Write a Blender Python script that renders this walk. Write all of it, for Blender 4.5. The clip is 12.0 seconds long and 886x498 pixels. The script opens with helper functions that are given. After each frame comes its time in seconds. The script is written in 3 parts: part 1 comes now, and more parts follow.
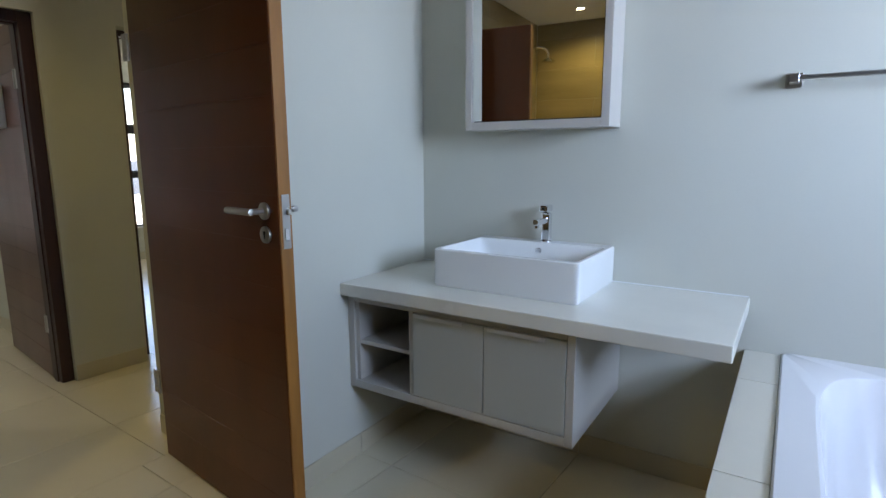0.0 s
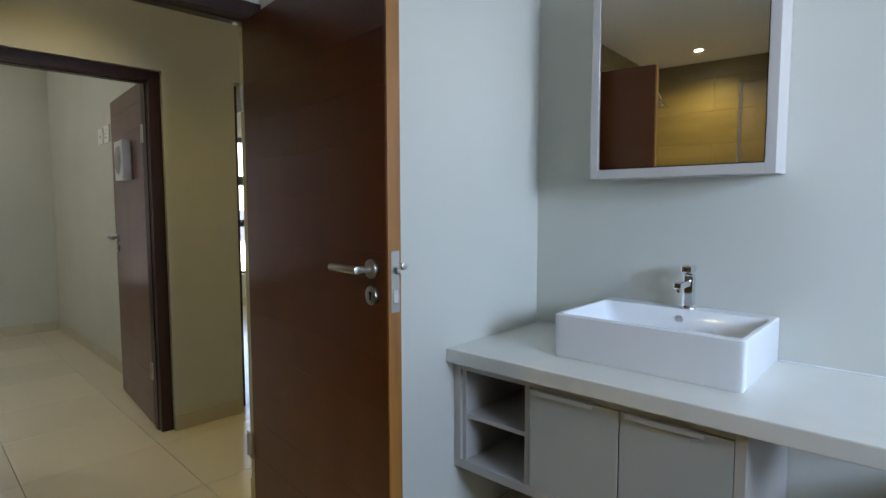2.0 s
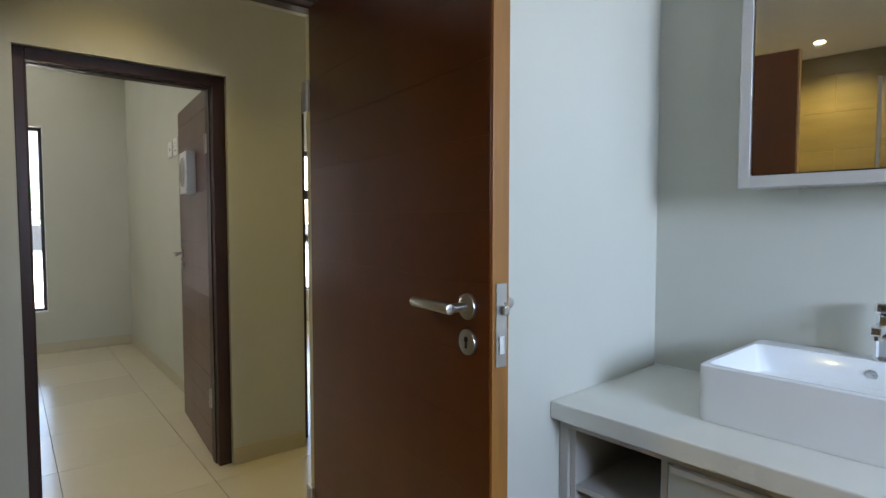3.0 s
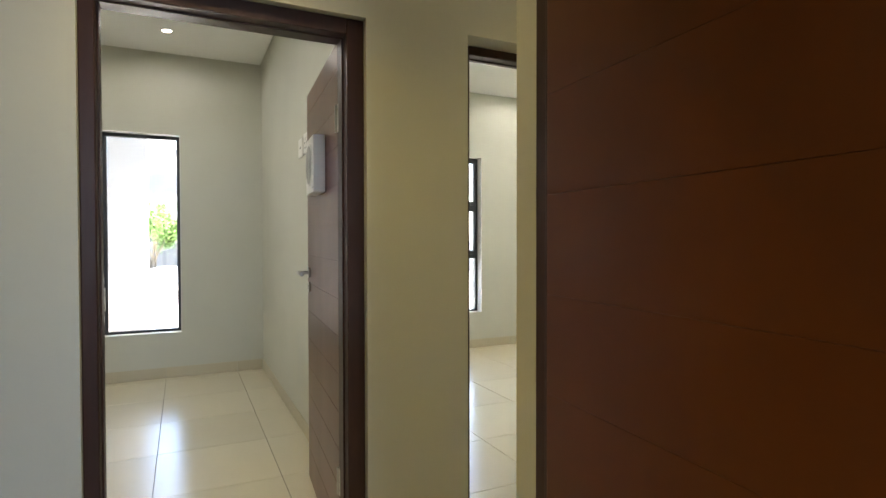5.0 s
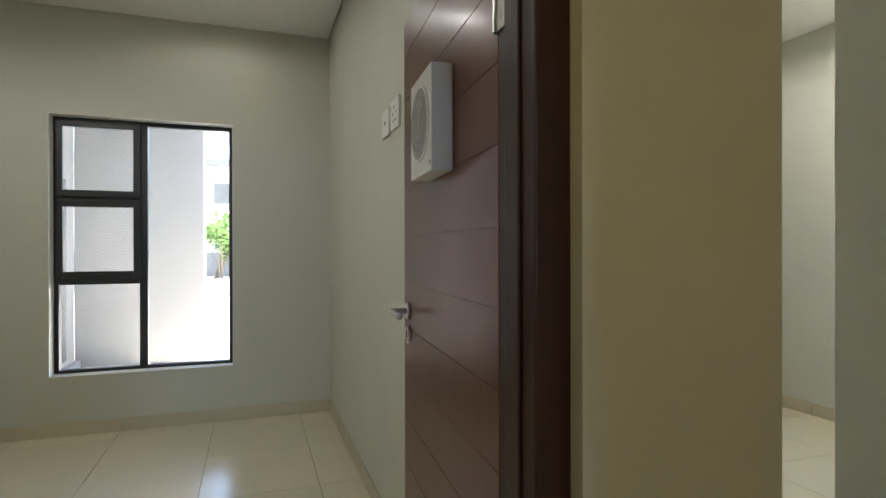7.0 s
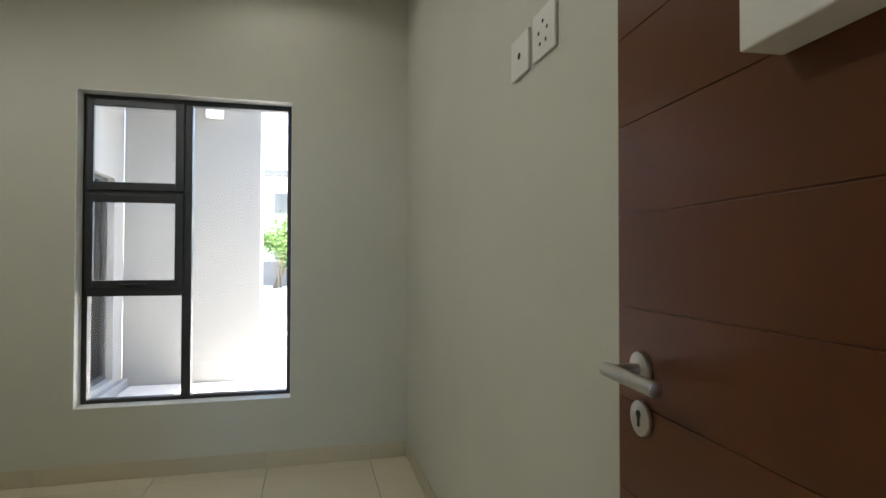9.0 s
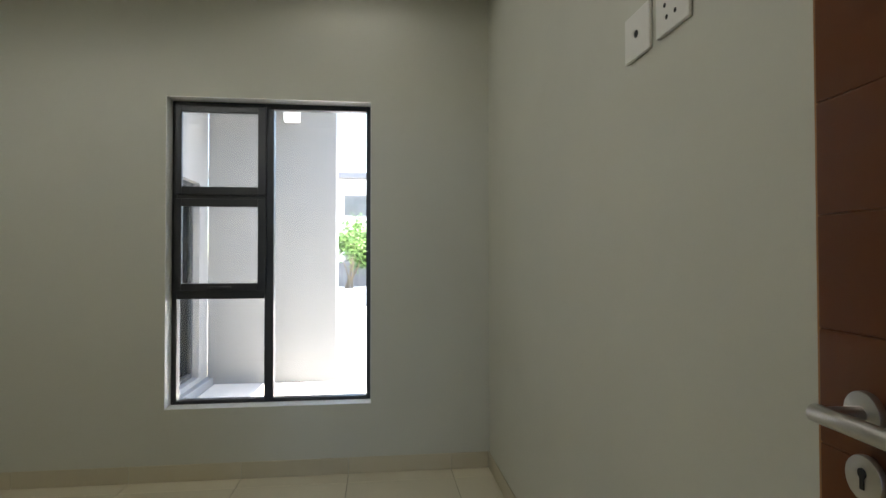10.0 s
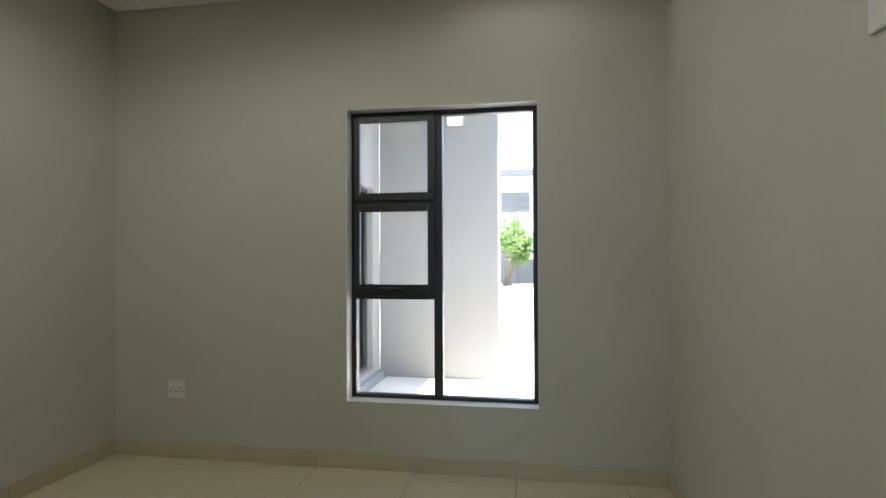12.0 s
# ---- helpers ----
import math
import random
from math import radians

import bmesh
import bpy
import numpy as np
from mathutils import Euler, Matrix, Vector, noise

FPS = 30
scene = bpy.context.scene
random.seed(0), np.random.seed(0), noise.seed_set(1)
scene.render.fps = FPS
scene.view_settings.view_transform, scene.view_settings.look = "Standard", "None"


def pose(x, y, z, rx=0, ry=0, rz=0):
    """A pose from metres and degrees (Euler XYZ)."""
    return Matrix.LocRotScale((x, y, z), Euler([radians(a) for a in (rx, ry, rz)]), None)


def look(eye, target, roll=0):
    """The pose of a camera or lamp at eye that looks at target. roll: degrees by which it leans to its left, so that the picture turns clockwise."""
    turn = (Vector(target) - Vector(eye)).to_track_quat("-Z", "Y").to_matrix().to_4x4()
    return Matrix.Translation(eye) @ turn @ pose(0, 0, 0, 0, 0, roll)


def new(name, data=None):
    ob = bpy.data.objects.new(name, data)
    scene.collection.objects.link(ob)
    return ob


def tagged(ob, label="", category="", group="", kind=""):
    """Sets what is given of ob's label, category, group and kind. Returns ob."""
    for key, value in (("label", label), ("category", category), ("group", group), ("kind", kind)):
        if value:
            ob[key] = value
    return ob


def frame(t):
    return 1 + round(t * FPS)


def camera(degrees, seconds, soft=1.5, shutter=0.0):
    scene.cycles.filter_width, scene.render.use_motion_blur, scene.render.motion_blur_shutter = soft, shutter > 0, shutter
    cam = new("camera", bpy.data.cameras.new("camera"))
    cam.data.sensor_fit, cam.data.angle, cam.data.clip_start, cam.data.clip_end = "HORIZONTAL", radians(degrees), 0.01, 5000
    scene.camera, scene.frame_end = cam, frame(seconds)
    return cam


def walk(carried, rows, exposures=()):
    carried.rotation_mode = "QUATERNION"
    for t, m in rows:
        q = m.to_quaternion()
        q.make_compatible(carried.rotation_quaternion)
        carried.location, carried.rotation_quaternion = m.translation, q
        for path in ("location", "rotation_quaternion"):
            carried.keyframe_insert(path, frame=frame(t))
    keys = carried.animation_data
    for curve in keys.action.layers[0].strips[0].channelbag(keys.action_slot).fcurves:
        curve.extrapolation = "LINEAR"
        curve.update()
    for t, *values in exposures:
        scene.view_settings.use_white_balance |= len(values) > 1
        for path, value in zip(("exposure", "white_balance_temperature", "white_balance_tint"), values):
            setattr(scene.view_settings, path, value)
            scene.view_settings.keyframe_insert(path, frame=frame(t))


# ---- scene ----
cam = camera(78.0, 12.0)
PATH = [
    (0, (0.165, 0.264, 1.266), (-0.982, 1.868, 0.932), -0.2),
    (0.5, (0.148, 0.274, 1.269), (-1.067, 1.837, 0.985), -0.2),
    (1, (0.126, 0.292, 1.269), (-1.145, 1.818, 1.028), -0.1),
    (1.5, (0.059, 0.322, 1.269), (-1.278, 1.797, 1.07), -0.1),
    (2, (-0.062, 0.39, 1.272), (-1.469, 1.803, 1.117), -0.1),
    (2.5, (-0.207, 0.463, 1.278), (-1.693, 1.796, 1.153), -0.0),
    (3, (-0.405, 0.568, 1.277), (-1.966, 1.814, 1.174), -0.0),
    (3.2, (-0.483, 0.607, 1.27), (-2.076, 1.812, 1.18), -0.0),
    (4.8, (-1.306, 0.842, 1.23), (-3.091, 1.744, 1.191), -0.1),
    (5, (-1.429, 0.875, 1.234), (-3.234, 1.735, 1.198), -0.1),
    (5.5, (-1.742, 0.911, 1.24), (-3.575, 1.711, 1.214), 0.0),
    (6, (-2.018, 0.947, 1.235), (-3.869, 1.706, 1.217), 0.0),
    (6.5, (-2.3, 0.986, 1.247), (-4.171, 1.692, 1.236), -0.1),
    (7, (-2.577, 0.998, 1.26), (-4.466, 1.656, 1.257), -0.1),
    (8.8, (-3.426, 0.985, 1.234), (-5.366, 1.476, 1.269), 0.0),
    (9, (-3.484, 0.975, 1.229), (-5.428, 1.445, 1.265), 0.1),
    (9.5, (-3.586, 0.942, 1.234), (-5.549, 1.322, 1.272), 0.0),
    (10, (-3.643, 0.905, 1.243), (-5.629, 1.14, 1.279), -0.1),
    (10.5, (-3.687, 0.912, 1.271), (-5.686, 0.974, 1.293), 0.0),
    (11, (-3.703, 0.892, 1.27), (-5.701, 0.807, 1.292), -0.0),
    (11.5, (-3.71, 0.87, 1.282), (-5.698, 0.658, 1.303), -0.1),
    (12, (-3.703, 0.839, 1.281), (-5.676, 0.51, 1.304), -0.2),
]
SUN, SKY, BATH_W, HALL_W, SHOWER_W, BED_W, ROOM_W = 5.0, 0.15, 4.2, 2.5, 5.0, 4.4, 5.9
EXPOSURES = [(0.0, 2.87, 6550, 12), (3.0, 3.3, 6750, 11), (5.0, 3.82, 6900, 11), (6.0, 3.48, 6850, 11), (7.0, 3.22, 6700, 10), (9.0, 3.16, 6700, 10), (10.5, 2.92, 6600, 10), (12.0, 2.95, 6600, 10)]
walk(cam, [(t, look(eye, target, roll)) for t, eye, target, roll in PATH], EXPOSURES)

# ---------------------------------------------------------------- light
world = bpy.data.worlds.new("sky")
scene.world = world
world.use_nodes = True
wn = world.node_tree.nodes
sky = wn.new("ShaderNodeTexSky")
sky.sky_type, sky.sun_disc = "NISHITA", False
sky.sun_elevation, sky.sun_rotation = radians(74), radians(-4)
world.node_tree.links.new(sky.outputs[0], wn["Background"].inputs[0])
wn["Background"].inputs[1].default_value = SKY

sun = new("sun", bpy.data.lights.new("sun", "SUN"))
sun.data.energy, sun.data.angle, sun.data.color = SUN, radians(0.5), (1.0, 0.95, 0.87)
sun.matrix_world = look((-4 * math.sin(radians(4)), 4, 4 * math.tan(radians(74))), (0, 0, 0))


def area_lamp(name, eye, target, wide, high, watts, colour):
    lamp = new(name, bpy.data.lights.new(name, "AREA"))
    lamp.data.shape, lamp.data.size, lamp.data.size_y = "RECTANGLE", wide, high
    lamp.data.energy, lamp.data.color = watts, colour
    lamp.matrix_world = look(eye, target)
    return lamp


def spot_lamp(name, x, y, z, watts, colour=(1.0, 0.80, 0.52), wide=112, blend=1.0):
    lamp = new(name, bpy.data.lights.new(name, "SPOT"))
    lamp.data.energy, lamp.data.color, lamp.data.shadow_soft_size = watts, colour, 0.008
    lamp.data.spot_size, lamp.data.spot_blend = radians(wide), blend
    lamp.matrix_world = look((x, y, z), (x + 0.001, y, z - 1))
    return lamp


# the sky's light in the bathroom window, which stays out of view
area_lamp("bath_window_light", (1.93, 1.35, 1.76), (0.1, 2.30, 1.50), 1.06, 0.80, BATH_W, (0.515, 0.675, 1.0)).data.spread = radians(108)
WARM, NEUTRAL = (1.0, 0.79, 0.28), (0.97, 0.98, 0.96)
# the full BED_W and ROOM_W beams are unseen lamps, added as fill
for lx, ly, lz, w, tone, wide, blend in ((-2.78, 0.95, 2.651, HALL_W, WARM, 104, 0.9), (-2.78, 2.35, 2.651, 0.45 * HALL_W, WARM, 104, 0.9),
                                         (-1.50, -0.92, 2.541, SHOWER_W, WARM, 148, 0.8),
                                         (-6.28, 0.78, 2.871, 0.12 * BED_W, NEUTRAL, 174, 0.4), (-5.00, -0.55, 2.871, BED_W, NEUTRAL, 174, 0.4),
                                         (-6.41, 4.30, 2.871, 0.12 * ROOM_W, NEUTRAL, 174, 0.4), (-4.62, 4.20, 2.871, ROOM_W, NEUTRAL, 174, 0.4)):
    spot_lamp("downlight_or_fill_beam", lx, ly, lz, w, tone, wide, blend)


# ---------------------------------------------------------------- materials
def material(name, colour, rough=0.5, metal=0.0, vary=0.06, scale=3.0, grain=60.0, bump=0.05, spec=0.5, stretch=(1, 1, 1),
             rough_vary=0.08, second=None, piece=0.0, coat=0.0):
    m = bpy.data.materials.new(name)
    m.use_nodes = True
    nt = m.node_tree
    n, l = nt.nodes, nt.links
    b = n["Principled BSDF"]
    b.inputs["Roughness"].default_value, b.inputs["Metallic"].default_value = rough, metal
    b.inputs["Specular IOR Level"].default_value = spec
    b.inputs["Coat Weight"].default_value = coat
    b.inputs["Coat Roughness"].default_value = 0.15
    mp = n.new("ShaderNodeMapping")
    mp.inputs["Scale"].default_value = stretch
    geo = n.new("ShaderNodeNewGeometry")
    l.new(geo.outputs["Position"], mp.inputs["Vector"])
    big = n.new("ShaderNodeTexNoise")
    big.inputs["Scale"].default_value, big.inputs["Detail"].default_value = scale, 5
    fine = n.new("ShaderNodeTexNoise")
    fine.inputs["Scale"].default_value, fine.inputs["Detail"].default_value = grain, 4
    l.new(mp.outputs[0], big.inputs["Vector"])
    l.new(mp.outputs[0], fine.inputs["Vector"])
    mix = n.new("ShaderNodeMix")
    mix.data_type = "RGBA"
    c2 = second or tuple(max(0.0, c * (1 - 2.2 * vary)) for c in colour)
    mix.inputs[6].default_value, mix.inputs[7].default_value = (*colour, 1), (*c2, 1)
    add = n.new("ShaderNodeMath")
    add.operation = "MULTIPLY_ADD"
    l.new(fine.outputs["Fac"], add.inputs[0])
    add.inputs[1].default_value = 0.35
    ramp = n.new("ShaderNodeMapRange")
    ramp.inputs["From Min"].default_value, ramp.inputs["From Max"].default_value = 0.3, 0.7
    ramp.inputs["To Max"].default_value = 0.65
    l.new(big.outputs["Fac"], ramp.inputs["Value"])
    l.new(ramp.outputs[0], add.inputs[2])
    l.new(add.outputs[0], mix.inputs[0])
    out = mix.outputs[2]
    if piece:
        info = n.new("ShaderNodeObjectInfo")
        hsv = n.new("ShaderNodeHueSaturation")
        rng = n.new("ShaderNodeMapRange")
        rng.inputs["To Min"].default_value, rng.inputs["To Max"].default_value = 1 - piece, 1 + piece
        l.new(info.outputs["Random"], rng.inputs["Value"])
        l.new(rng.outputs[0], hsv.inputs["Value"])
        l.new(out, hsv.inputs["Color"])
        out = hsv.outputs[0]
    l.new(out, b.inputs["Base Color"])
    rr = n.new("ShaderNodeMapRange")
    rr.inputs["To Min"].default_value, rr.inputs["To Max"].default_value = max(0.02, rough - rough_vary), min(1, rough + rough_vary)
    l.new(big.outputs["Fac"], rr.inputs["Value"])
    l.new(rr.outputs[0], b.inputs["Roughness"])
    if bump:
        bp = n.new("ShaderNodeBump")
        bp.inputs["Strength"].default_value, bp.inputs["Distance"].default_value = bump, 0.01
        l.new(fine.outputs["Fac"], bp.inputs["Height"])
        l.new(bp.outputs[0], b.inputs["Normal"])
    return m


def glass(name, rough=0.0, tint=(1, 1, 1)):
    m = bpy.data.materials.new(name)
    m.use_nodes = True
    n, l = m.node_tree.nodes, m.node_tree.links
    n.remove(n["Principled BSDF"])
    clear, gloss, mix, fr = (n.new("ShaderNodeBsdfTransparent"), n.new("ShaderNodeBsdfGlossy"), n.new("ShaderNodeMixShader"),
                             n.new("ShaderNodeFresnel"))
    clear.inputs[0].default_value, gloss.inputs["Roughness"].default_value = (*tint, 1), rough
    l.new(fr.outputs[0], mix.inputs[0])
    l.new(clear.outputs[0], mix.inputs[1])
    l.new(gloss.outputs[0], mix.inputs[2])
    l.new(mix.outputs[0], n["Material Output"].inputs[0])
    return m


def glow(name, colour, strength):
    m = bpy.data.materials.new(name)
    m.use_nodes = True
    b = m.node_tree.nodes["Principled BSDF"]
    b.inputs["Base Color"].default_value = (*colour, 1)
    b.inputs["Emission Color"].default_value, b.inputs["Emission Strength"].default_value = (*colour, 1), strength
    return m


PLASTER = material("painted_plaster", (0.60, 0.595, 0.515), 0.62, vary=0.035, scale=1.7, grain=140, bump=0.035, spec=0.35)
CEILING = material("ceiling_paint", (0.87, 0.865, 0.84), 0.75, vary=0.02, scale=1.2, grain=120, bump=0.04)
TILE = material("porcelain_tile", (0.78, 0.71, 0.53), 0.215, vary=0.035, scale=2.3, grain=35, bump=0.015, piece=0.035, rough_vary=0.05, spec=0.9)
BATH_TILE = material("pale_bath_tile", (0.72, 0.68, 0.57), 0.215, vary=0.035, scale=2.3, grain=35, bump=0.015, piece=0.03, rough_vary=0.05, spec=0.7)
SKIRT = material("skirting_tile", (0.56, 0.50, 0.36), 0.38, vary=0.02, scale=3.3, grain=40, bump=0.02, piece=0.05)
GROUT = material("grout", (0.30, 0.26, 0.20), 0.9, vary=0.12, scale=9, grain=200, bump=0.2)
WOOD = material("stained_wood", (0.130, 0.035, 0.0072), 0.315, vary=0.2, scale=3.2, grain=26, bump=0.012, spec=0.3, coat=0.1, rough_vary=0.03, stretch=(1.6, 1.6, 0.55), second=(0.086, 0.024, 0.0055))
EDGE = material("varnished_edge", (0.40, 0.17, 0.035), 0.38, vary=0.2, scale=3, grain=14, bump=0.04, stretch=(9, 9, 0.8))
FRAME = material("dark_wood_frame", (0.050, 0.017, 0.010), 0.40, vary=0.2, scale=3, grain=14, bump=0.05, stretch=(9, 9, 0.8), second=(0.026, 0.010, 0.007), spec=0.35)
# whiter than the plaster, to put daylight's brightness into the colour
REVEAL = material("daylit_white", (0.88, 0.88, 0.86), 0.5, vary=0.02, scale=2.0, grain=120, bump=0.03)
ALU = material("charcoal_aluminium", (0.028, 0.031, 0.036), 0.42, vary=0.08, scale=8, grain=300, bump=0.03)
STEEL = material("brushed_steel", (0.55, 0.53, 0.50), 0.30, 1.0, vary=0.06, scale=20, grain=260, bump=0.02)
CHROME = material("chrome", (0.80, 0.80, 0.82), 0.07, 1.0, vary=0.02, bump=0.0, rough_vary=0.02)
BLACK = material("black_recess", (0.012, 0.012, 0.012), 0.7, vary=0.1)
WHITE_PLASTIC = material("white_plastic", (0.78, 0.77, 0.73), 0.35, vary=0.03, scale=8, bump=0.01)
GREY_GRILLE = material("grey_grille", (0.42, 0.42, 0.40), 0.5, vary=0.1, scale=20)
CERAMIC = material("white_ceramic", (0.82, 0.835, 0.82), 0.08, vary=0.015, scale=3, bump=0.0, rough_vary=0.03)
ACRYLIC = material("white_acrylic", (0.80, 0.80, 0.81), 0.16, vary=0.015, scale=2, bump=0.0)
QUARTZ = material("pale_quartz", (0.77, 0.755, 0.67), 0.24, vary=0.06, scale=5, grain=220, bump=0.0)
BOARD = material("taupe_board", (0.50, 0.475, 0.425), 0.42, vary=0.04, scale=3, grain=90, bump=0.02)
BOARD_DOOR = material("grey_board_door", (0.44, 0.455, 0.42), 0.38, vary=0.03, scale=3, grain=90, bump=0.02)
CABINET = material("white_lacquer", (0.54, 0.51, 0.46), 0.38, vary=0.02, scale=3, grain=90, bump=0.01)
SATIN = material("satin_aluminium", (0.58, 0.58, 0.57), 0.45, 0.25, vary=0.05, scale=20, grain=260, bump=0.02)
MIRROR = material("mirror_glass", (0.86, 0.88, 0.86), 0.012, 1.0, vary=0.005, bump=0.0, rough_vary=0.004)
SHOWER_TILE = material("olive_stone_tile", (0.30, 0.235, 0.12), 0.36, vary=0.2, scale=1.6, grain=22, bump=0.05, stretch=(0.7, 1, 5), second=(0.19, 0.145, 0.07), piece=0.08)
GLASS = glass("window_glass")
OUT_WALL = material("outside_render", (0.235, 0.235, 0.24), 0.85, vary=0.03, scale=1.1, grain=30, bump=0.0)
WHITE_WALL = material("white_render", (0.72, 0.72, 0.70), 0.85, vary=0.05, scale=1.1, grain=90, bump=0.15)
OUT_GREY = material("outside_grey_render", (0.20, 0.205, 0.22), 0.85, vary=0.1, scale=1.5, grain=80, bump=0.2)
PAVING = material("pale_paving", (0.63, 0.61, 0.57), 0.8, vary=0.1, scale=2.4, grain=70, bump=0.15, piece=0.07)
SOIL = material("ground_gravel", (0.50, 0.48, 0.44), 0.95, vary=0.2, scale=3, grain=60, bump=0.4)
LEAF = material("leaf", (0.20, 0.33, 0.10), 0.45, vary=0.3, scale=6, grain=40, bump=0.02, second=(0.06, 0.14, 0.02))
BARK = material("bark", (0.24, 0.19, 0.13), 0.9, vary=0.2, scale=9, grain=50, bump=0.4)
LAMP_GLOW = glow("lamp_glow", (1.0, 0.86, 0.62), 8)
BED_GLOW = glow("bedroom_lamp_glow", (1.0, 0.93, 0.82), 4)
WALL_LAMP = material("white_wall_lamp", (0.85, 0.85, 0.84), 0.5, vary=0.02)


# ---------------------------------------------------------------- mesh helpers
def add_box(bm, x0, x1, y0, y1, z0, z1, bevel=0.0, turn=None):
    g = bmesh.new()
    bmesh.ops.create_cube(g, size=1.0)
    for v in g.verts:
        v.co = Vector(((x0 + x1) / 2 + v.co.x * (x1 - x0), (y0 + y1) / 2 + v.co.y * (y1 - y0), (z0 + z1) / 2 + v.co.z * (z1 - z0)))
    if bevel:
        bmesh.ops.bevel(g, geom=list(g.edges), offset=bevel, segments=2, profile=0.5, affect="EDGES")
    if turn is not None:
        bmesh.ops.transform(g, matrix=turn, verts=list(g.verts))
    merge(bm, g)
    return bm


def merge(bm, g):
    me = bpy.data.meshes.new("tmp")
    g.to_mesh(me)
    g.free()
    bm.from_mesh(me)
    bpy.data.meshes.remove(me)


def box(x0, x1, y0, y1, z0, z1, bevel=0.0, turn=None):
    return add_box(bmesh.new(), x0, x1, y0, y1, z0, z1, bevel, turn)


def add_rod(bm, a, b, r, r2=None, seg=20, caps=True, bevel=0.0):
    a, b = Vector(a), Vector(b)
    g = bmesh.new()
    bmesh.ops.create_cone(g, cap_ends=caps, segments=seg, radius1=r, radius2=r if r2 is None else r2, depth=(b - a).length)
    if bevel:
        rim = [e for e in g.edges if abs(e.verts[0].co.z - e.verts[1].co.z) < 1e-6]
        bmesh.ops.bevel(g, geom=rim, offset=bevel, segments=2, profile=0.5, affect="EDGES")
    m = Matrix.Translation((a + b) / 2) @ (b - a).to_track_quat("Z", "Y").to_matrix().to_4x4()
    bmesh.ops.transform(g, matrix=m, verts=list(g.verts))
    merge(bm, g)
    return bm


def rod(a, b, r, r2=None, seg=20, bevel=0.0):
    return add_rod(bmesh.new(), a, b, r, r2, seg, True, bevel)


def tube(points, r, seg=18):
    bm = bmesh.new()
    pts = [Vector(p) for p in points]
    rings = []
    for i, p in enumerate(pts):
        d = (pts[min(i + 1, len(pts) - 1)] - pts[max(i - 1, 0)]).normalized()
        q = d.to_track_quat("Z", "Y")
        rings.append([bm.verts.new(p + q @ Vector((r * math.cos(2 * math.pi * k / seg), r * math.sin(2 * math.pi * k / seg), 0))) for k in range(seg)])
    for a, b in zip(rings, rings[1:]):
        for k in range(seg):
            bm.faces.new((a[k], a[(k + 1) % seg], b[(k + 1) % seg], b[k]))
    bm.faces.new(rings[0][::-1])
    bm.faces.new(rings[-1])
    return bm


def ring(cx, cy, cz, r0, r1, h, seg=40):
    """A flat ring about a vertical axis."""
    bm = bmesh.new()
    loops = []
    for rr, zz in ((r0, cz), (r1, cz), (r1, cz - h * 0.6), ((r0 + r1) / 2, cz - h), (r0, cz - h * 0.5)):
        loops.append([bm.verts.new((cx + rr * math.cos(2 * math.pi * k / seg), cy + rr * math.sin(2 * math.pi * k / seg), zz)) for k in range(seg)])
    for a, b in zip(loops, loops[1:] + loops[:1]):
        for k in range(seg):
            bm.faces.new((a[k], a[(k + 1) % seg], b[(k + 1) % seg], b[k]))
    return bm


def smooth(ob):
    """Rounds the shading of curved skins; the flat faces of boxes stay flat."""
    faces = ob.data.polygons
    for p in faces:
        p.use_smooth = True
    ob.data.set_sharp_from_angle(angle=radians(28))
    if len(faces) <= 60 and all(len(p.vertices) < 5 for p in faces):
        for p in faces:
            p.use_smooth = False
    return ob


def part(name, bm, mat, parent=None, label=""):
    bmesh.ops.recalc_face_normals(bm, faces=list(bm.faces))
    me = bpy.data.meshes.new(name)
    bm.to_mesh(me)
    bm.free()
    me.materials.append(mat)
    ob = smooth(new(name, me))
    ob.parent = parent
    if label:
        ob["label"] = label
    return ob


def thing(name, x, y, z, label, category, group=""):
    """An empty at the base of a thing; its parts are given in world places."""
    e = new(name)
    e.matrix_world = pose(x, y, z)
    tagged(e, label, category, group)
    return e


def under(ob, parent):
    ob.parent = parent
    ob.matrix_parent_inverse = parent.matrix_world.inverted()
    return ob


def piece(name, bm, mat, parent, label=""):
    ob = part(name, bm, mat, None, label)
    return under(ob, parent)


def structure(name, bm, mat, label, category):
    return tagged(part(name, bm, mat), label, category, kind="structure")


def wall_x(name, x0, x1, y0, y1, z0, z1, holes, mat, label):
    """A wall across x with holes (y0, y1, z0, z1), which must not overlap in y."""
    bm, y = bmesh.new(), y0
    for a, b, c, d in sorted(holes):
        add_box(bm, x0, x1, y, a, z0, z1)
        if c > z0:
            add_box(bm, x0, x1, a, b, z0, c)
        if d < z1:
            add_box(bm, x0, x1, a, b, d, z1)
        y = b
    add_box(bm, x0, x1, y, y1, z0, z1)
    return structure(name, bm, mat, label, "wall")


def wall_y(name, y0, y1, x0, x1, z0, z1, holes, mat, label):
    bm, x = bmesh.new(), x0
    for a, b, c, d in sorted(holes):
        add_box(bm, x, a, y0, y1, z0, z1)
        if c > z0:
            add_box(bm, a, b, y0, y1, z0, c)
        if d < z1:
            add_box(bm, a, b, y0, y1, d, z1)
        x = b
    add_box(bm, x, x1, y0, y1, z0, z1)
    return structure(name, bm, mat, label, "wall")


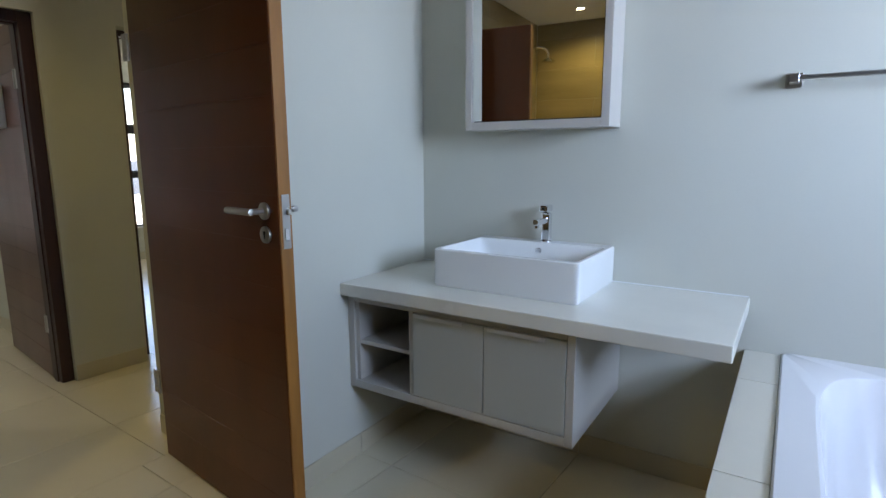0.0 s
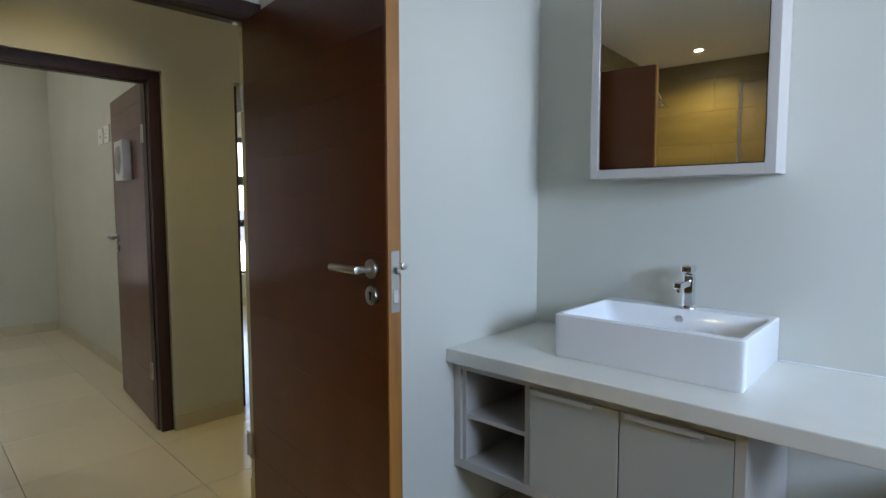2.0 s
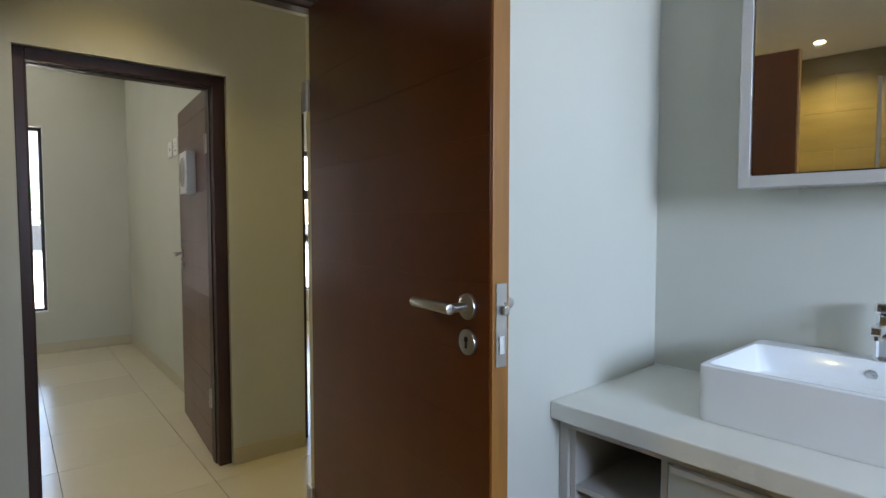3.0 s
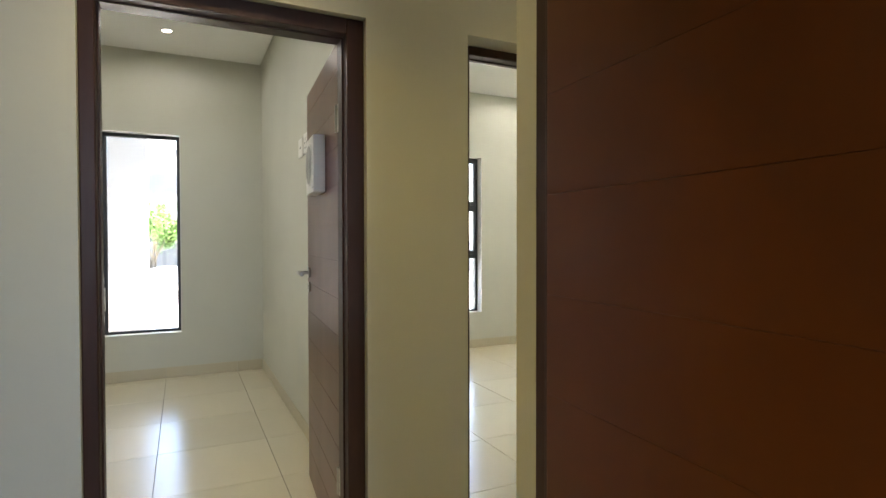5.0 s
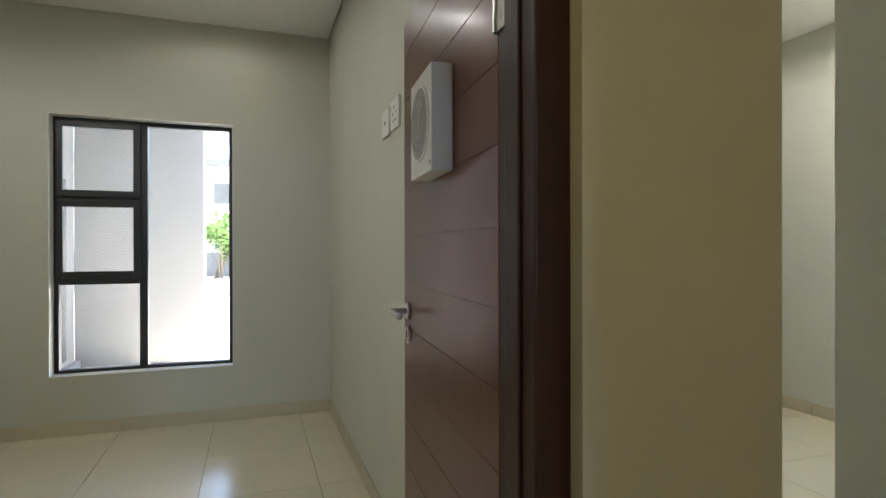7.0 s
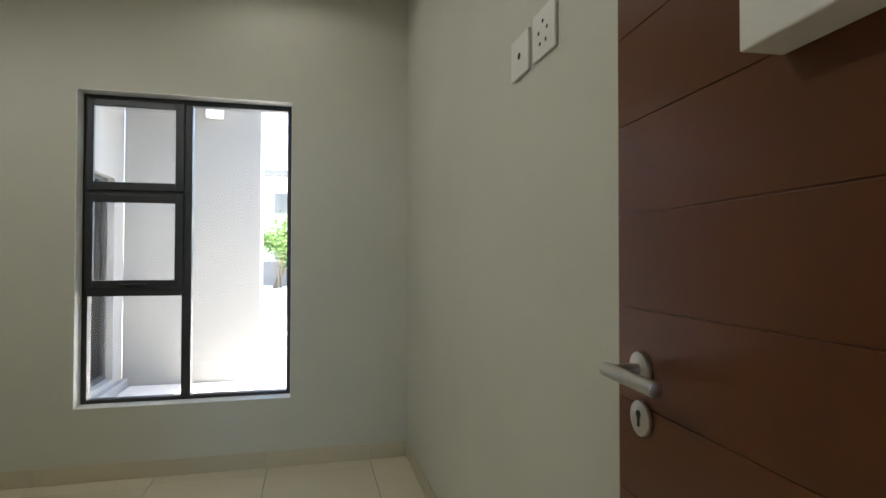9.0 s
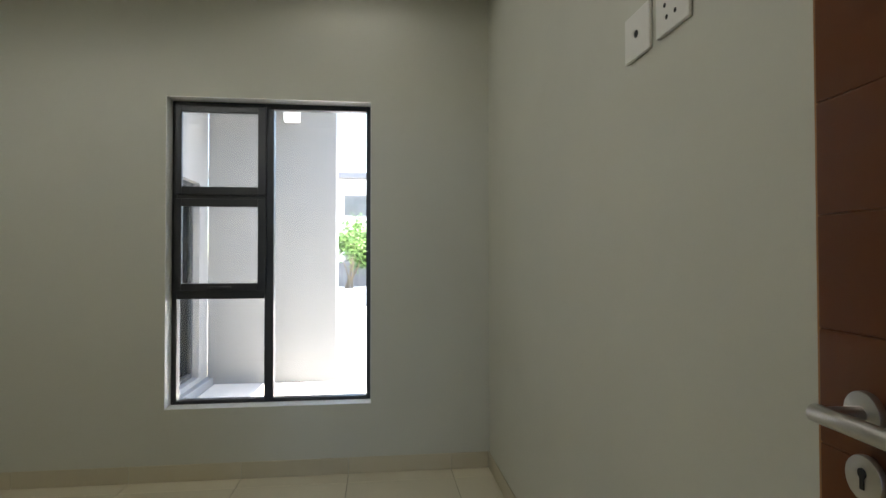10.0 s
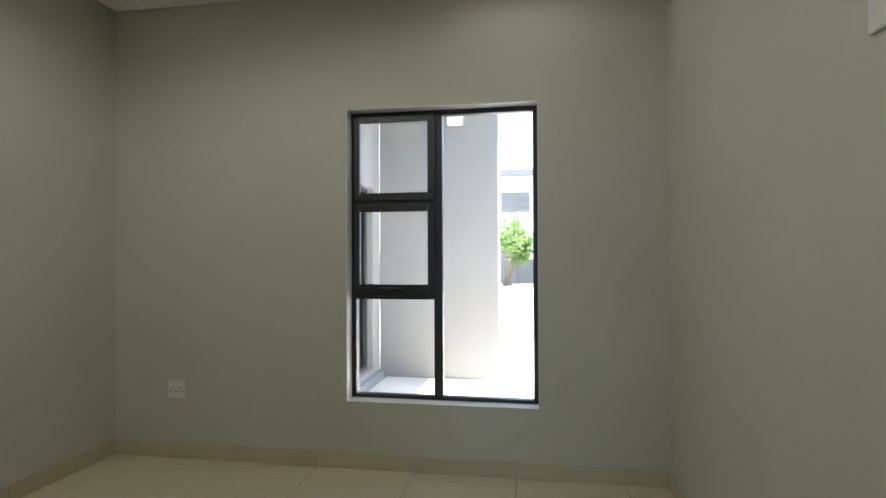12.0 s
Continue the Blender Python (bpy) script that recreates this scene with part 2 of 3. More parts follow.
# ---------------------------------------------------------------- plan, in metres
XW, XW_OUT = -6.88, -7.12          # window wall, inside and outside
XB, XH = -3.44, -3.275             # bedroom door wall: bedroom face, hall face
XV, XT = -2.29, -2.08              # bathroom door wall: hall face, bathroom face
XN = -1.43                         # bathroom wall beside the vanity
YM = 2.34                          # mirror wall
XE = 1.90                          # bathroom end wall, past the bath
YS = -1.40                         # shower wall
YL, YR = -1.86, 1.566              # bedroom side walls
Y2, YR2 = 1.85, 4.97               # room beyond: its side walls
CEIL, CEIL_HALL, CEIL_BATH = 2.88, 2.66, 2.55
WIN = (-0.285, 0.863, 0.40, 2.168)
WIN2 = (2.82, 3.96, 0.40, 2.160)
D1 = (0.608, 1.460, -0.008, 2.005)    # openings in the plaster
D2 = (1.86, 2.735, -0.008, 2.01)
DB = (0.43, 1.437, -0.008, 2.01)
D3 = (-3.272, -2.43, -0.008, 2.005)
YH = 2.955                         # hall end wall

# ---------------------------------------------------------------- structure
structure("floor_slab", box(-7.12, 2.15, -2.6, 5.3, -0.25, -0.008), GROUT, "grey grout bed under the floor tiles", "floor")
wall_x("wall_window", XW_OUT, XW, -2.1, 5.2, -0.008, 3.0, [WIN, WIN2], PLASTER, "plain grey-beige plastered wall with tall window openings")
wall_x("wall_doors", XB, XH, -2.3, 3.2, -0.008, 3.0, [D1, D2], PLASTER, "plain plastered wall with two door openings")
wall_y("wall_bedroom_right", YR, Y2, XW, XB, -0.008, 3.0, [], PLASTER, "plain grey-beige plastered bedroom wall")
wall_y("wall_bedroom_left", -2.1, YL, XW, XB, -0.008, 3.0, [], PLASTER, "plain grey-beige plastered bedroom wall")
wall_y("wall_room_end", YR2, 5.2, XW, -3.0, -0.008, 3.0, [], PLASTER, "plain pale plastered end wall of the second room")
structure("wall_room_nib", box(-4.16, XB, 3.24, YR2, -0.008, 3.0, 0.004), PLASTER, "plastered wall nib inside the second room", "wall")
wall_x("wall_bath_door", XV, XT, -2.3, 2.955, -0.008, 3.0, [DB], PLASTER, "plastered wall with the bathroom door opening")
BATH = pose(-1.40, YM, 0, 0, 0, 3.0) @ pose(1.40, -YM, 0)


def turned(*obs):
    """Sets things of the vanity wall, which stands slightly askew, at their angle."""
    for o in obs:
        o.matrix_world = BATH @ o.matrix_world


turned(structure("wall_bath_return", box(XT - 0.03, XN, 1.455, 2.56, -0.008, 3.0, 0.003), PLASTER, "plastered wall block beside the vanity and behind the open door", "wall"))
turned(wall_y("wall_mirror", YM, 2.56, XN, 2.0, -0.008, 3.0, [], PLASTER, "plain plastered bathroom wall behind the basin"))
wall_x("wall_bath_end", XE, 2.15, -1.6, 2.8, -0.008, 3.0, [(0.80, 1.90, 1.32, 2.20)], PLASTER, "plain plastered bathroom wall with a window opening")
wall_y("wall_shower", -1.6, YS, XT, XE, -0.008, 3.0, [], PLASTER, "wall behind the shower tiles")
wall_y("wall_hall_end", YH, 3.2, XH, -2.08, -0.008, 3.0, [D3], PLASTER, "plain plastered end wall of the hall with a door opening")
wall_y("wall_hall_start", -2.6, -2.3, XB, XT, -0.008, 3.0, [], PLASTER, "plain plastered wall closing the hall")
wall_x("wall_side_room", -2.0, -1.85, 3.2, 4.9, -0.008, 3.0, [], PLASTER, "plain plastered wall of the side room")
wall_x("wall_side_room_left", XB, -3.3, 3.2, 4.97, -0.008, 3.0, [], PLASTER, "plain plastered wall of the side room")
wall_y("wall_side_room_end", 4.75, 4.97, -3.3, -2.0, -0.008, 3.0, [], PLASTER, "plain plastered end wall of the side room")


def ceiling(name, x0, x1, y0, y1, z, label):
    bm = box(x0 + 0.014, x1 - 0.014, y0 + 0.014, y1 - 0.014, z, z + 0.03)
    add_box(bm, x0 - 0.02, x1 + 0.02, y0 - 0.02, y1 + 0.02, z + 0.03, z + 0.08)
    return structure(name, bm, CEILING, label, "ceiling")


ceiling("ceiling_bedroom", XW, XB, YL, YR, CEIL, "flat white plasterboard ceiling with a shadow line")
ceiling("ceiling_room", XW, XB, Y2, YR2, CEIL, "flat white plasterboard ceiling with a shadow line")
ceiling("ceiling_hall", XH, XV, -2.3, YH, CEIL_HALL, "flat white hall ceiling")
ceiling("ceiling_bath", XT, XE, YS, 2.62, CEIL_BATH, "flat white bathroom ceiling with a shadow line")
ceiling("ceiling_side_room", -3.3, -2.0, 3.2, 4.75, CEIL, "flat white ceiling of the side room")
structure("roof_slab", box(-7.13, 2.25, -2.8, 5.4, 3.0, 3.2), OUT_WALL, "flat concrete roof over the house", "roof")


# ---------------------------------------------------------------- doors
def door_frame(name, x0, x1, y0, y1, top, face, label, far=None, head=None):
    """A timber frame in a wall across x: jambs, head and the stop that the leaf shuts on."""
    e = tagged(new(name), label, "door frame", kind="structure")
    e.matrix_world = pose((x0 + x1) / 2, (y0 + y1) / 2, 0)
    far, head = far or face, head or face
    for a, b, s in ((y0, y0 + face, 1), (y1 - far, y1, -1)):
        j = piece("jamb", box(x0, x1, a, b, 0.0, top, 0.004), FRAME, e)
        sy = b if s > 0 else a
        piece("stop", box(x0 + 0.035, x1 - 0.045, min(sy, sy + s * 0.006), max(sy, sy + s * 0.006), 0.0, top - head, 0.002), FRAME, e)
    piece("head", box(x0, x1, y0 + face, y1 - far, top - head, top, 0.004), FRAME, e)
    piece("head_stop", box(x0 + 0.035, x1 - 0.045, y0 + face + 0.006, y1 - far - 0.006, top - head - 0.006, top - head, 0.002), FRAME, e)
    return e


def lever(parent, m, keyhole=True):
    """A round-bar lever on a round rose, with a keyhole rose below. In m's frame the door face is y = 0 and faces -y, the lock edge lies towards +x."""
    def put(bm):
        bmesh.ops.transform(bm, matrix=m, verts=list(bm.verts))
        return bm
    h = piece("door_handle", put(rod((0, 0.0, 0), (0, -0.010, 0), 0.026, bevel=0.002, seg=32)), STEEL, parent, "brushed steel lever handle on a round rose")
    g = rod((0, -0.010, 0), (0, -0.055, 0), 0.009)
    under(part("neck", put(g), STEEL), h)
    under(part("lever", put(rod((0.012, -0.055, 0), (-0.125, -0.055, 0), 0.0105, bevel=0.0015, seg=24)), STEEL), h)
    k = piece("keyhole_rose", put(rod((0, 0.0, -0.072), (0, -0.009, -0.072), 0.026, bevel=0.002, seg=32)), STEEL, parent, "round brushed steel keyhole cover")
    g = rod((0, -0.0088, -0.066), (0, -0.0100, -0.066), 0.006, seg=16)
    add_box(g, -0.003, 0.003, -0.0100, -0.0088, -0.084, -0.066)
    under(part("keyhole", put(g), BLACK), k)


def door_leaf(name, hinge, angle, width, high, label, grooves, hand=1, gap=0.0012, depth=0.003):
    """A flush leaf with horizontal grooves on its front (-y), hinged at x = 0 and running to +x before it is turned."""
    e = thing(name, hinge[0], hinge[1], 0.0, label, "door")
    m = pose(hinge[0], hinge[1], 0, 0, 0, angle) @ Matrix.Diagonal((1, hand, 1, 1))
    t = 0.042

    def put(bm):
        bmesh.ops.transform(bm, matrix=m, verts=list(bm.verts))
        return bm
    core = box(0.004, width - 0.004, depth - 0.002, t - 0.004, 0.008, high - 0.002)
    piece("leaf_core", put(core), WOOD, e)
    zs = [0.006, *grooves, high]
    for a, b in zip(zs, zs[1:]):
        piece("plank", put(box(0.003, width - 0.003, -0.002, 0.005, a + gap, b - gap, gap * 0.9)), WOOD, e)
    piece("back_panel", put(box(0.003, width - 0.003, t - 0.005, t, 0.006, high, 0.0015)), WOOD, e)
    piece("lock_edge", put(box(width - 0.004, width + 0.003, 0.0, t - 0.001, 0.006, high, 0.001)), EDGE, e, "orange varnished edge of the door")
    piece("hinge_edge", put(box(-0.003, 0.004, 0.0, t - 0.001, 0.006, high, 0.001)), WOOD, e)
    return e, m, t


GROOVES = [0.157 + 0.1425 * i for i in range(13)]

# bedroom door, open into the bedroom against its side wall
frame_1 = door_frame("door_frame_1", XB + 0.005, XH - 0.03, D1[0], D1[1], D1[3], 0.042, "dark brown timber door frame of the bedroom", 0.062, 0.055)
leaf_1, m1, t1 = door_leaf("bedroom_door", (-3.434, 1.401), 175.9, 0.848, 1.968,
                           "dark brown grooved timber door, open beside the bedroom wall", GROOVES, hand=-1, gap=0.0010, depth=0.0018)
lever(leaf_1, m1 @ pose(0.770, -0.002, 1.067))
lever(leaf_1, m1 @ pose(0.770, t1, 1.067) @ Matrix.Diagonal((1, -1, 1, 1)))
piece("lock_plate", box(0.8512, 0.8535, 0.009, 0.033, 0.968, 1.130, 0.0005, turn=m1), STEEL, leaf_1, "steel lock plate on the door edge")


def hinge(parent, x, y, z, along):
    """A butt hinge: two plates and a knuckle, about 0.1 m high."""
    h = piece("hinge", rod((x, y, z - 0.05), (x, y, z + 0.05), 0.007, seg=14), STEEL, parent, "steel butt hinge")
    ax, ay = along
    g = box(min(x, x + ax * 0.035) - 0.0015, max(x, x + ax * 0.035) + 0.0015, min(y, y + ay * 0.035) - 0.0015, max(y, y + ay * 0.035) + 0.0015, z - 0.05, z + 0.05, 0.0005)
    under(part("hinge_plate", g, STEEL), h)
    for k in (-0.03, 0.0, 0.03):
        under(part("screw", rod((x + ax * 0.02 - ay * 0.003, y + ay * 0.02 - ax * 0.003, z + k), (x + ax * 0.02 + ay * 0.003, y + ay * 0.02 + ax * 0.003, z + k), 0.004, seg=10), STEEL), h)


for hz in (0.33, 1.68):
    hinge(leaf_1, -3.436, 1.3955, hz, (1, 0))

# the extractor box fixed to the bedroom door
fan = thing("vent_box", -3.82, 1.43, 1.44, "white square plastic vent box with a round grille on the door", "vent")


def on_leaf(bm):
    bmesh.ops.transform(bm, matrix=m1, verts=list(bm.verts))
    return bm


FX, FZ = 0.392, 1.555
piece("housing", on_leaf(box(0.284, 0.501, -0.052, -0.0022, 1.433, 1.672, 0.0025)), WHITE_PLASTIC, fan)
piece("rim", on_leaf(rod((FX, -0.051, FZ), (FX, -0.056, FZ), 0.090, bevel=0.002, seg=48)), WHITE_PLASTIC, fan)
piece("grille_back", on_leaf(rod((FX, -0.055, FZ), (FX, -0.0572, FZ), 0.083, seg=48)), GREY_GRILLE, fan, "grey round grille")
for r0 in (0.022, 0.042, 0.062):
    g = ring(0, 0, 0, r0, r0 + 0.004, 0.002, 36)
    bmesh.ops.transform(g, matrix=pose(FX, -0.0570, FZ, 90) @ Matrix.Diagonal((1, 1, -1, 1)), verts=list(g.verts))
    piece("grille_ring", on_leaf(g), GREY_GRILLE, fan)
piece("screw_cap", on_leaf(rod((0.295, -0.051, 1.452), (0.295, -0.0535, 1.452), 0.005, seg=12)), GREY_GRILLE, fan)

# second doorway, frame set back in its reveal
frame_2 = door_frame("door_frame_2", XB - 0.02, XH - 0.100, D2[0], D2[1], D2[3], 0.062, "dark brown timber door frame set back in the wall", 0.062, 0.036)
strike = piece("strike_plate", box(-3.450, -3.424, D2[1] - 0.0655, D2[1] - 0.0622, 0.985, 1.125, 0.0005), STEEL, frame_2, "steel strike plate")
for a, b in ((1.005, 1.045), (1.065, 1.105)):
    under(part("strike_slot", box(-3.443, -3.430, D2[1] - 0.0662, D2[1] - 0.0650, a, b), BLACK), strike)

strike = piece("strike_plate", box(-3.428, -3.402, D1[0] + 0.0422, D1[0] + 0.0455, 0.975, 1.115, 0.0005), STEEL, frame_1, "steel strike plate")
for a, b in ((0.995, 1.035), (1.055, 1.095)):
    under(part("strike_slot", box(-3.421, -3.408, D1[0] + 0.0450, D1[0] + 0.0462, a, b), BLACK), strike)

piece("strike_lip", box(-3.4665, -3.450, D2[1] - 0.0665, D2[1] - 0.0630, 1.018, 1.092, 0.001), STEEL, frame_2, "bright steel strike lip")
piece("strike_lip", box(-3.4445, -3.428, D1[0] + 0.0430, D1[0] + 0.0465, 1.008, 1.082, 0.001), STEEL, frame_1, "bright steel strike lip")

# third door at the hall's end, opened away
e3 = tagged(new("door_frame_3"), "dark brown timber door frame at the hall end", "door frame", kind="structure")
e3.matrix_world = pose(-2.78, 3.05, 0)
for a, b in ((D3[0], D3[0] + 0.062), (D3[1] - 0.062, D3[1])):
    piece("jamb", box(a, b, YH + 0.02, 3.14, 0, D3[3], 0.004), FRAME, e3)
piece("head", box(D3[0] + 0.062, D3[1] - 0.062, YH + 0.02, 3.14, D3[3] - 0.062, D3[3], 0.004), FRAME, e3)
leaf_3, m3, t3 = door_leaf("side_room_door", (-3.205, 3.155), 90, 0.72, 1.94, "dark brown grooved timber door, open at the hall end", GROOVES)
for hz in (0.33, 1.68):
    hinge(leaf_3, -3.2085, 3.135, hz, (0, -1))

# bathroom door, open into the bathroom against the return wall
frame_b = door_frame("door_frame_4", XV + 0.105, XT + 0.012, DB[0] - 0.04, DB[1] + 0.030, DB[3] + 0.03, 0.062, "dark brown timber frame of the bathroom doorway")
leaf_b, mb, tb = door_leaf("bathroom_door", (-2.075, 1.350), -4.0, 0.921, 1.958,
                           "dark reddish-brown timber door with fine grooves, standing open in the bathroom", GROOVES, gap=0.0004, depth=0.0008)
lever(leaf_b, mb @ pose(0.855, -0.002, 1.106))
lever(leaf_b, mb @ pose(0.855, tb, 1.106) @ Matrix.Diagonal((1, -1, 1, 1)))
pl = piece("lock_plate", box(0.9242, 0.9265, 0.008, 0.034, 0.995, 1.157, 0.0005, turn=mb), STEEL, leaf_b, "steel lock plate on the door edge")
under(part("latch_bolt", box(0.9255, 0.938, 0.019, 0.033, 1.096, 1.114, 0.004, turn=mb), STEEL), pl)
under(part("dead_bolt", box(0.9255, 0.9285, 0.014, 0.028, 1.020, 1.056, 0.001, turn=mb), CHROME), pl)
for hz in (0.33, 1.68):
    hinge(leaf_b, -2.082, 1.342, hz, (-1, 0))


# ---------------------------------------------------------------- windows
def window(name, y0, y1, z0, z1, flip, label):
    """Charcoal frame with two opening sashes over a fixed light on one side and one tall fixed light on the other."""
    e = tagged(new(name), label, "window", kind="structure")
    e.matrix_world = pose(-7.0, (y0 + y1) / 2, z0)
    a, b = -7.035, -6.975

    def yy(u):
        return y1 - u if flip else y0 + u

    def bar(nm, u0, u1, c, d, x0=a, x1=b, bev=0.003):
        lo, hi = sorted((yy(u0), yy(u1)))
        return piece(nm, box(x0, x1, lo, hi, c, d, bev), ALU, e)
    # thin added lining whose white imitates the daylight on the reveals
    for q in ((y0, y0 + 0.003, z0, z1), (y1 - 0.003, y1, z0, z1), (y0 + 0.003, y1 - 0.003, z1 - 0.003, z1), (y0 + 0.003, y1 - 0.003, z0, z0 + 0.004)):
        piece("reveal_lining", box(-6.974, XW + 0.001, *q), REVEAL, e, "window reveal lining, whitened to imitate daylight on the plaster")
    w = y1 - y0
    mid = 0.548
    bar("window_frame", 0.0, 0.030, z0, z1)
    bar("window_frame", w - 0.030, w, z0, z1)
    bar("window_frame", 0.030, w - 0.030, z1 - 0.032, z1)
    bar("window_frame", 0.030, w - 0.030, z0, z0 + 0.024)
    bar("mullion", mid - 0.025, mid + 0.027, z0 + 0.024, z1 - 0.032)
    t1, t2 = z0 + 0.645, z0 + 1.208
    bar("transom", 0.030, mid - 0.025, t1 - 0.034, t1 + 0.030)
    bar("transom", 0.030, mid - 0.025, t2 - 0.034, t2 + 0.034)
    for c, d in ((t1 + 0.012, t2 - 0.012), (t2 + 0.012, z1 - 0.020)):
        s = bar("sash", 0.020, 0.058, c, d, -6.988, -6.958)
        for nm, u0, u1, p, q in (("sash_rail", mid - 0.062, mid - 0.014, c, d), ("sash_rail", 0.058, mid - 0.062, c, c + 0.046), ("sash_rail", 0.058, mid - 0.062, d - 0.046, d)):
            lo, hi = sorted((yy(u0), yy(u1)))
            under(part(nm, box(-6.988, -6.958, lo, hi, p, q, 0.003), ALU), s)
    lo, hi = sorted((yy(0.20), yy(0.34)))
    h = piece("window_handle", box(-6.960, -6.948, lo, hi, t1 + 0.026, t1 + 0.040, 0.004), ALU, e)
    for u0, u1, c, d in ((0.030, mid - 0.025, z0 + 0.024, t1 - 0.025), (0.05, mid - 0.05, t1 + 0.03, t2 - 0.03), (0.05, mid - 0.05, t2 + 0.03, z1 - 0.04), (mid + 0.025, w - 0.030, z0 + 0.024, z1 - 0.032)):
        lo, hi = sorted((yy(u0), yy(u1)))
        p = piece("pane", box(-7.008, -7.004, lo - 0.004, hi + 0.004, c - 0.004, d + 0.004), GLASS, e)
        p.visible_shadow = False
    return e


window("window_1", *WIN, False, "tall charcoal aluminium window with two opening sashes and a fixed light")
window("window_2", *WIN2, True, "tall charcoal aluminium window in the second room")
wb = tagged(new("window_3"), "bathroom window above the bath", "window", kind="structure")
wb.matrix_world = pose(2.05, 1.35, 1.32)
for q in ((0.80, 0.84, 1.32, 2.20), (1.86, 1.90, 1.32, 2.20), (0.84, 1.86, 1.32, 1.36), (0.84, 1.86, 2.16, 2.20)):
    piece("window_frame", box(2.03, 2.08, *q, 0.003), ALU, wb)
pane = piece("pane", box(2.05, 2.054, 0.838, 1.862, 1.358, 2.162), GLASS, wb)
pane.visible_shadow = False


# ---------------------------------------------------------------- bathroom
start = set(scene.objects)
unit = thing("vanity_cabinet", -0.915, 2.06, 0.345, "wall-hung taupe vanity cabinet with open shelves and two grey doors", "cabinet")
X0, X1, F, B, Z0, Z1 = -1.429, -0.478, 1.790, 2.338, 0.328, 0.722
piece("side_panel", box(X0, X0 + 0.030, F, B, Z0, Z1, 0.002), BOARD, unit)
piece("side_panel", box(X1 - 0.028, X1, F, B, Z0, Z1, 0.002), BOARD, unit)
piece("bottom_panel", box(X0 + 0.030, X1 - 0.028, F, B, Z0, Z0 + 0.032, 0.002), BOARD, unit)
piece("top_rail", box(X0 + 0.030, X1 - 0.028, F, F + 0.08, Z1 - 0.030, Z1, 0.002), BOARD, unit)
piece("back_panel", box(X0 + 0.030, X1 - 0.028, B - 0.012, B, Z0 + 0.032, Z1), BOARD, unit)
piece("divider", box(-1.128, -1.110, F + 0.004, B - 0.012, Z0 + 0.032, Z1 - 0.030, 0.001), BOARD, unit)
piece("inner_side", box(X0 + 0.030, X0 + 0.048, F + 0.012, B - 0.012, Z0 + 0.032, Z1 - 0.030, 0.001), BOARD, unit)
piece("shelf", box(X0 + 0.048, -1.128, F + 0.015, B - 0.012, 0.515, 0.531, 0.001), BOARD, unit)
for a, b, c in ((-1.107, -0.8085, -0.97), (-0.805, -0.508, -0.66)):
    d = piece("cabinet_door", box(a, b, F - 0.001, F + 0.017, 0.363, 0.687, 0.0015), BOARD_DOOR, unit, "smooth grey cabinet door")
    under(part("edge_handle", box(c - 0.125, c + 0.085, F - 0.016, F + 0.002, 0.6865, 0.6905, 0.001), SATIN), d)
    under(part("handle_lip", box(c - 0.125, c + 0.085, F - 0.016, F - 0.0135, 0.676, 0.6905, 0.0008), SATIN), d)

counter = thing("vanity_counter", -0.735, 2.04, 0.722, "long pale quartz vanity counter reaching over the bath edge", "counter")
piece("top", box(XN + 0.001, -0.042, 1.747, YM - 0.001, 0.722, 0.773, 0.004), QUARTZ, counter)
piece("sealant", box(XN + 0.004, -0.044, YM - 0.007, YM - 0.0012, 0.7732, 0.7775, 0.002), CERAMIC, counter, "white silicone bead along the wall")


def loop_at(bm, cx, cy, z, hx, hy, p, seg=64):
    vs = []
    for k in range(seg):
        a = 2 * math.pi * k / seg
        c, s = math.cos(a), math.sin(a)
        vs.append(bm.verts.new((cx + hx * math.copysign(abs(c) ** (2 / p), c), cy + hy * math.copysign(abs(s) ** (2 / p), s), z)))
    return vs


def bridge(bm, a, b):
    n = len(a)
    for k in range(n):
        bm.faces.new((a[k], a[(k + 1) % n], b[(k + 1) % n], b[k]))


def basin():
    e = thing("wash_basin", -0.81, 2.13, 0.773, "white rectangular ceramic counter-top basin", "basin")
    x0, x1, y0, y1, z0, z1 = -1.092, -0.516, 1.908, 2.336, 0.7735, 0.918
    bm = bmesh.new()
    cx, cy, hx, hy = (x0 + x1) / 2, (y0 + y1) / 2, (x1 - x0) / 2, (y1 - y0) / 2
    icy, ihx, ihy = cy - 0.028, hx - 0.018, hy - 0.046
    ls = [loop_at(bm, cx, cy, z0, hx - 0.004, hy - 0.004, 40), loop_at(bm, cx, cy, z0 + 0.01, hx, hy, 40), loop_at(bm, cx, cy, z1 - 0.004, hx, hy, 40), loop_at(bm, cx, cy, z1, hx - 0.004, hy - 0.004, 34),
          loop_at(bm, cx, icy, z1, ihx + 0.003, ihy + 0.003, 22), loop_at(bm, cx, icy, z1 - 0.005, ihx, ihy, 20), loop_at(bm, cx, icy, z1 - 0.07, ihx - 0.02, ihy - 0.015, 10),
          loop_at(bm, cx, icy, z1 - 0.095, ihx - 0.055, ihy - 0.045, 6), loop_at(bm, cx, icy, z1 - 0.102, 0.03, 0.03, 2)]
    for a, b in zip(ls, ls[1:]):
        bridge(bm, a, b)
    bm.faces.new(ls[0])
    bm.faces.new(ls[-1])
    piece("bowl", bm, CERAMIC, e)
    piece("drain", rod((cx, icy, z1 - 0.1035), (cx, icy, z1 - 0.098), 0.028, bevel=0.002, seg=28), CHROME, e, "chrome drain")
    yb = icy + ihy - 0.006
    piece("overflow_ring", rod((cx, yb + 0.006, z1 - 0.035), (cx, yb - 0.004, z1 - 0.036), 0.014, bevel=0.002, seg=24), CHROME, e, "chrome overflow ring")
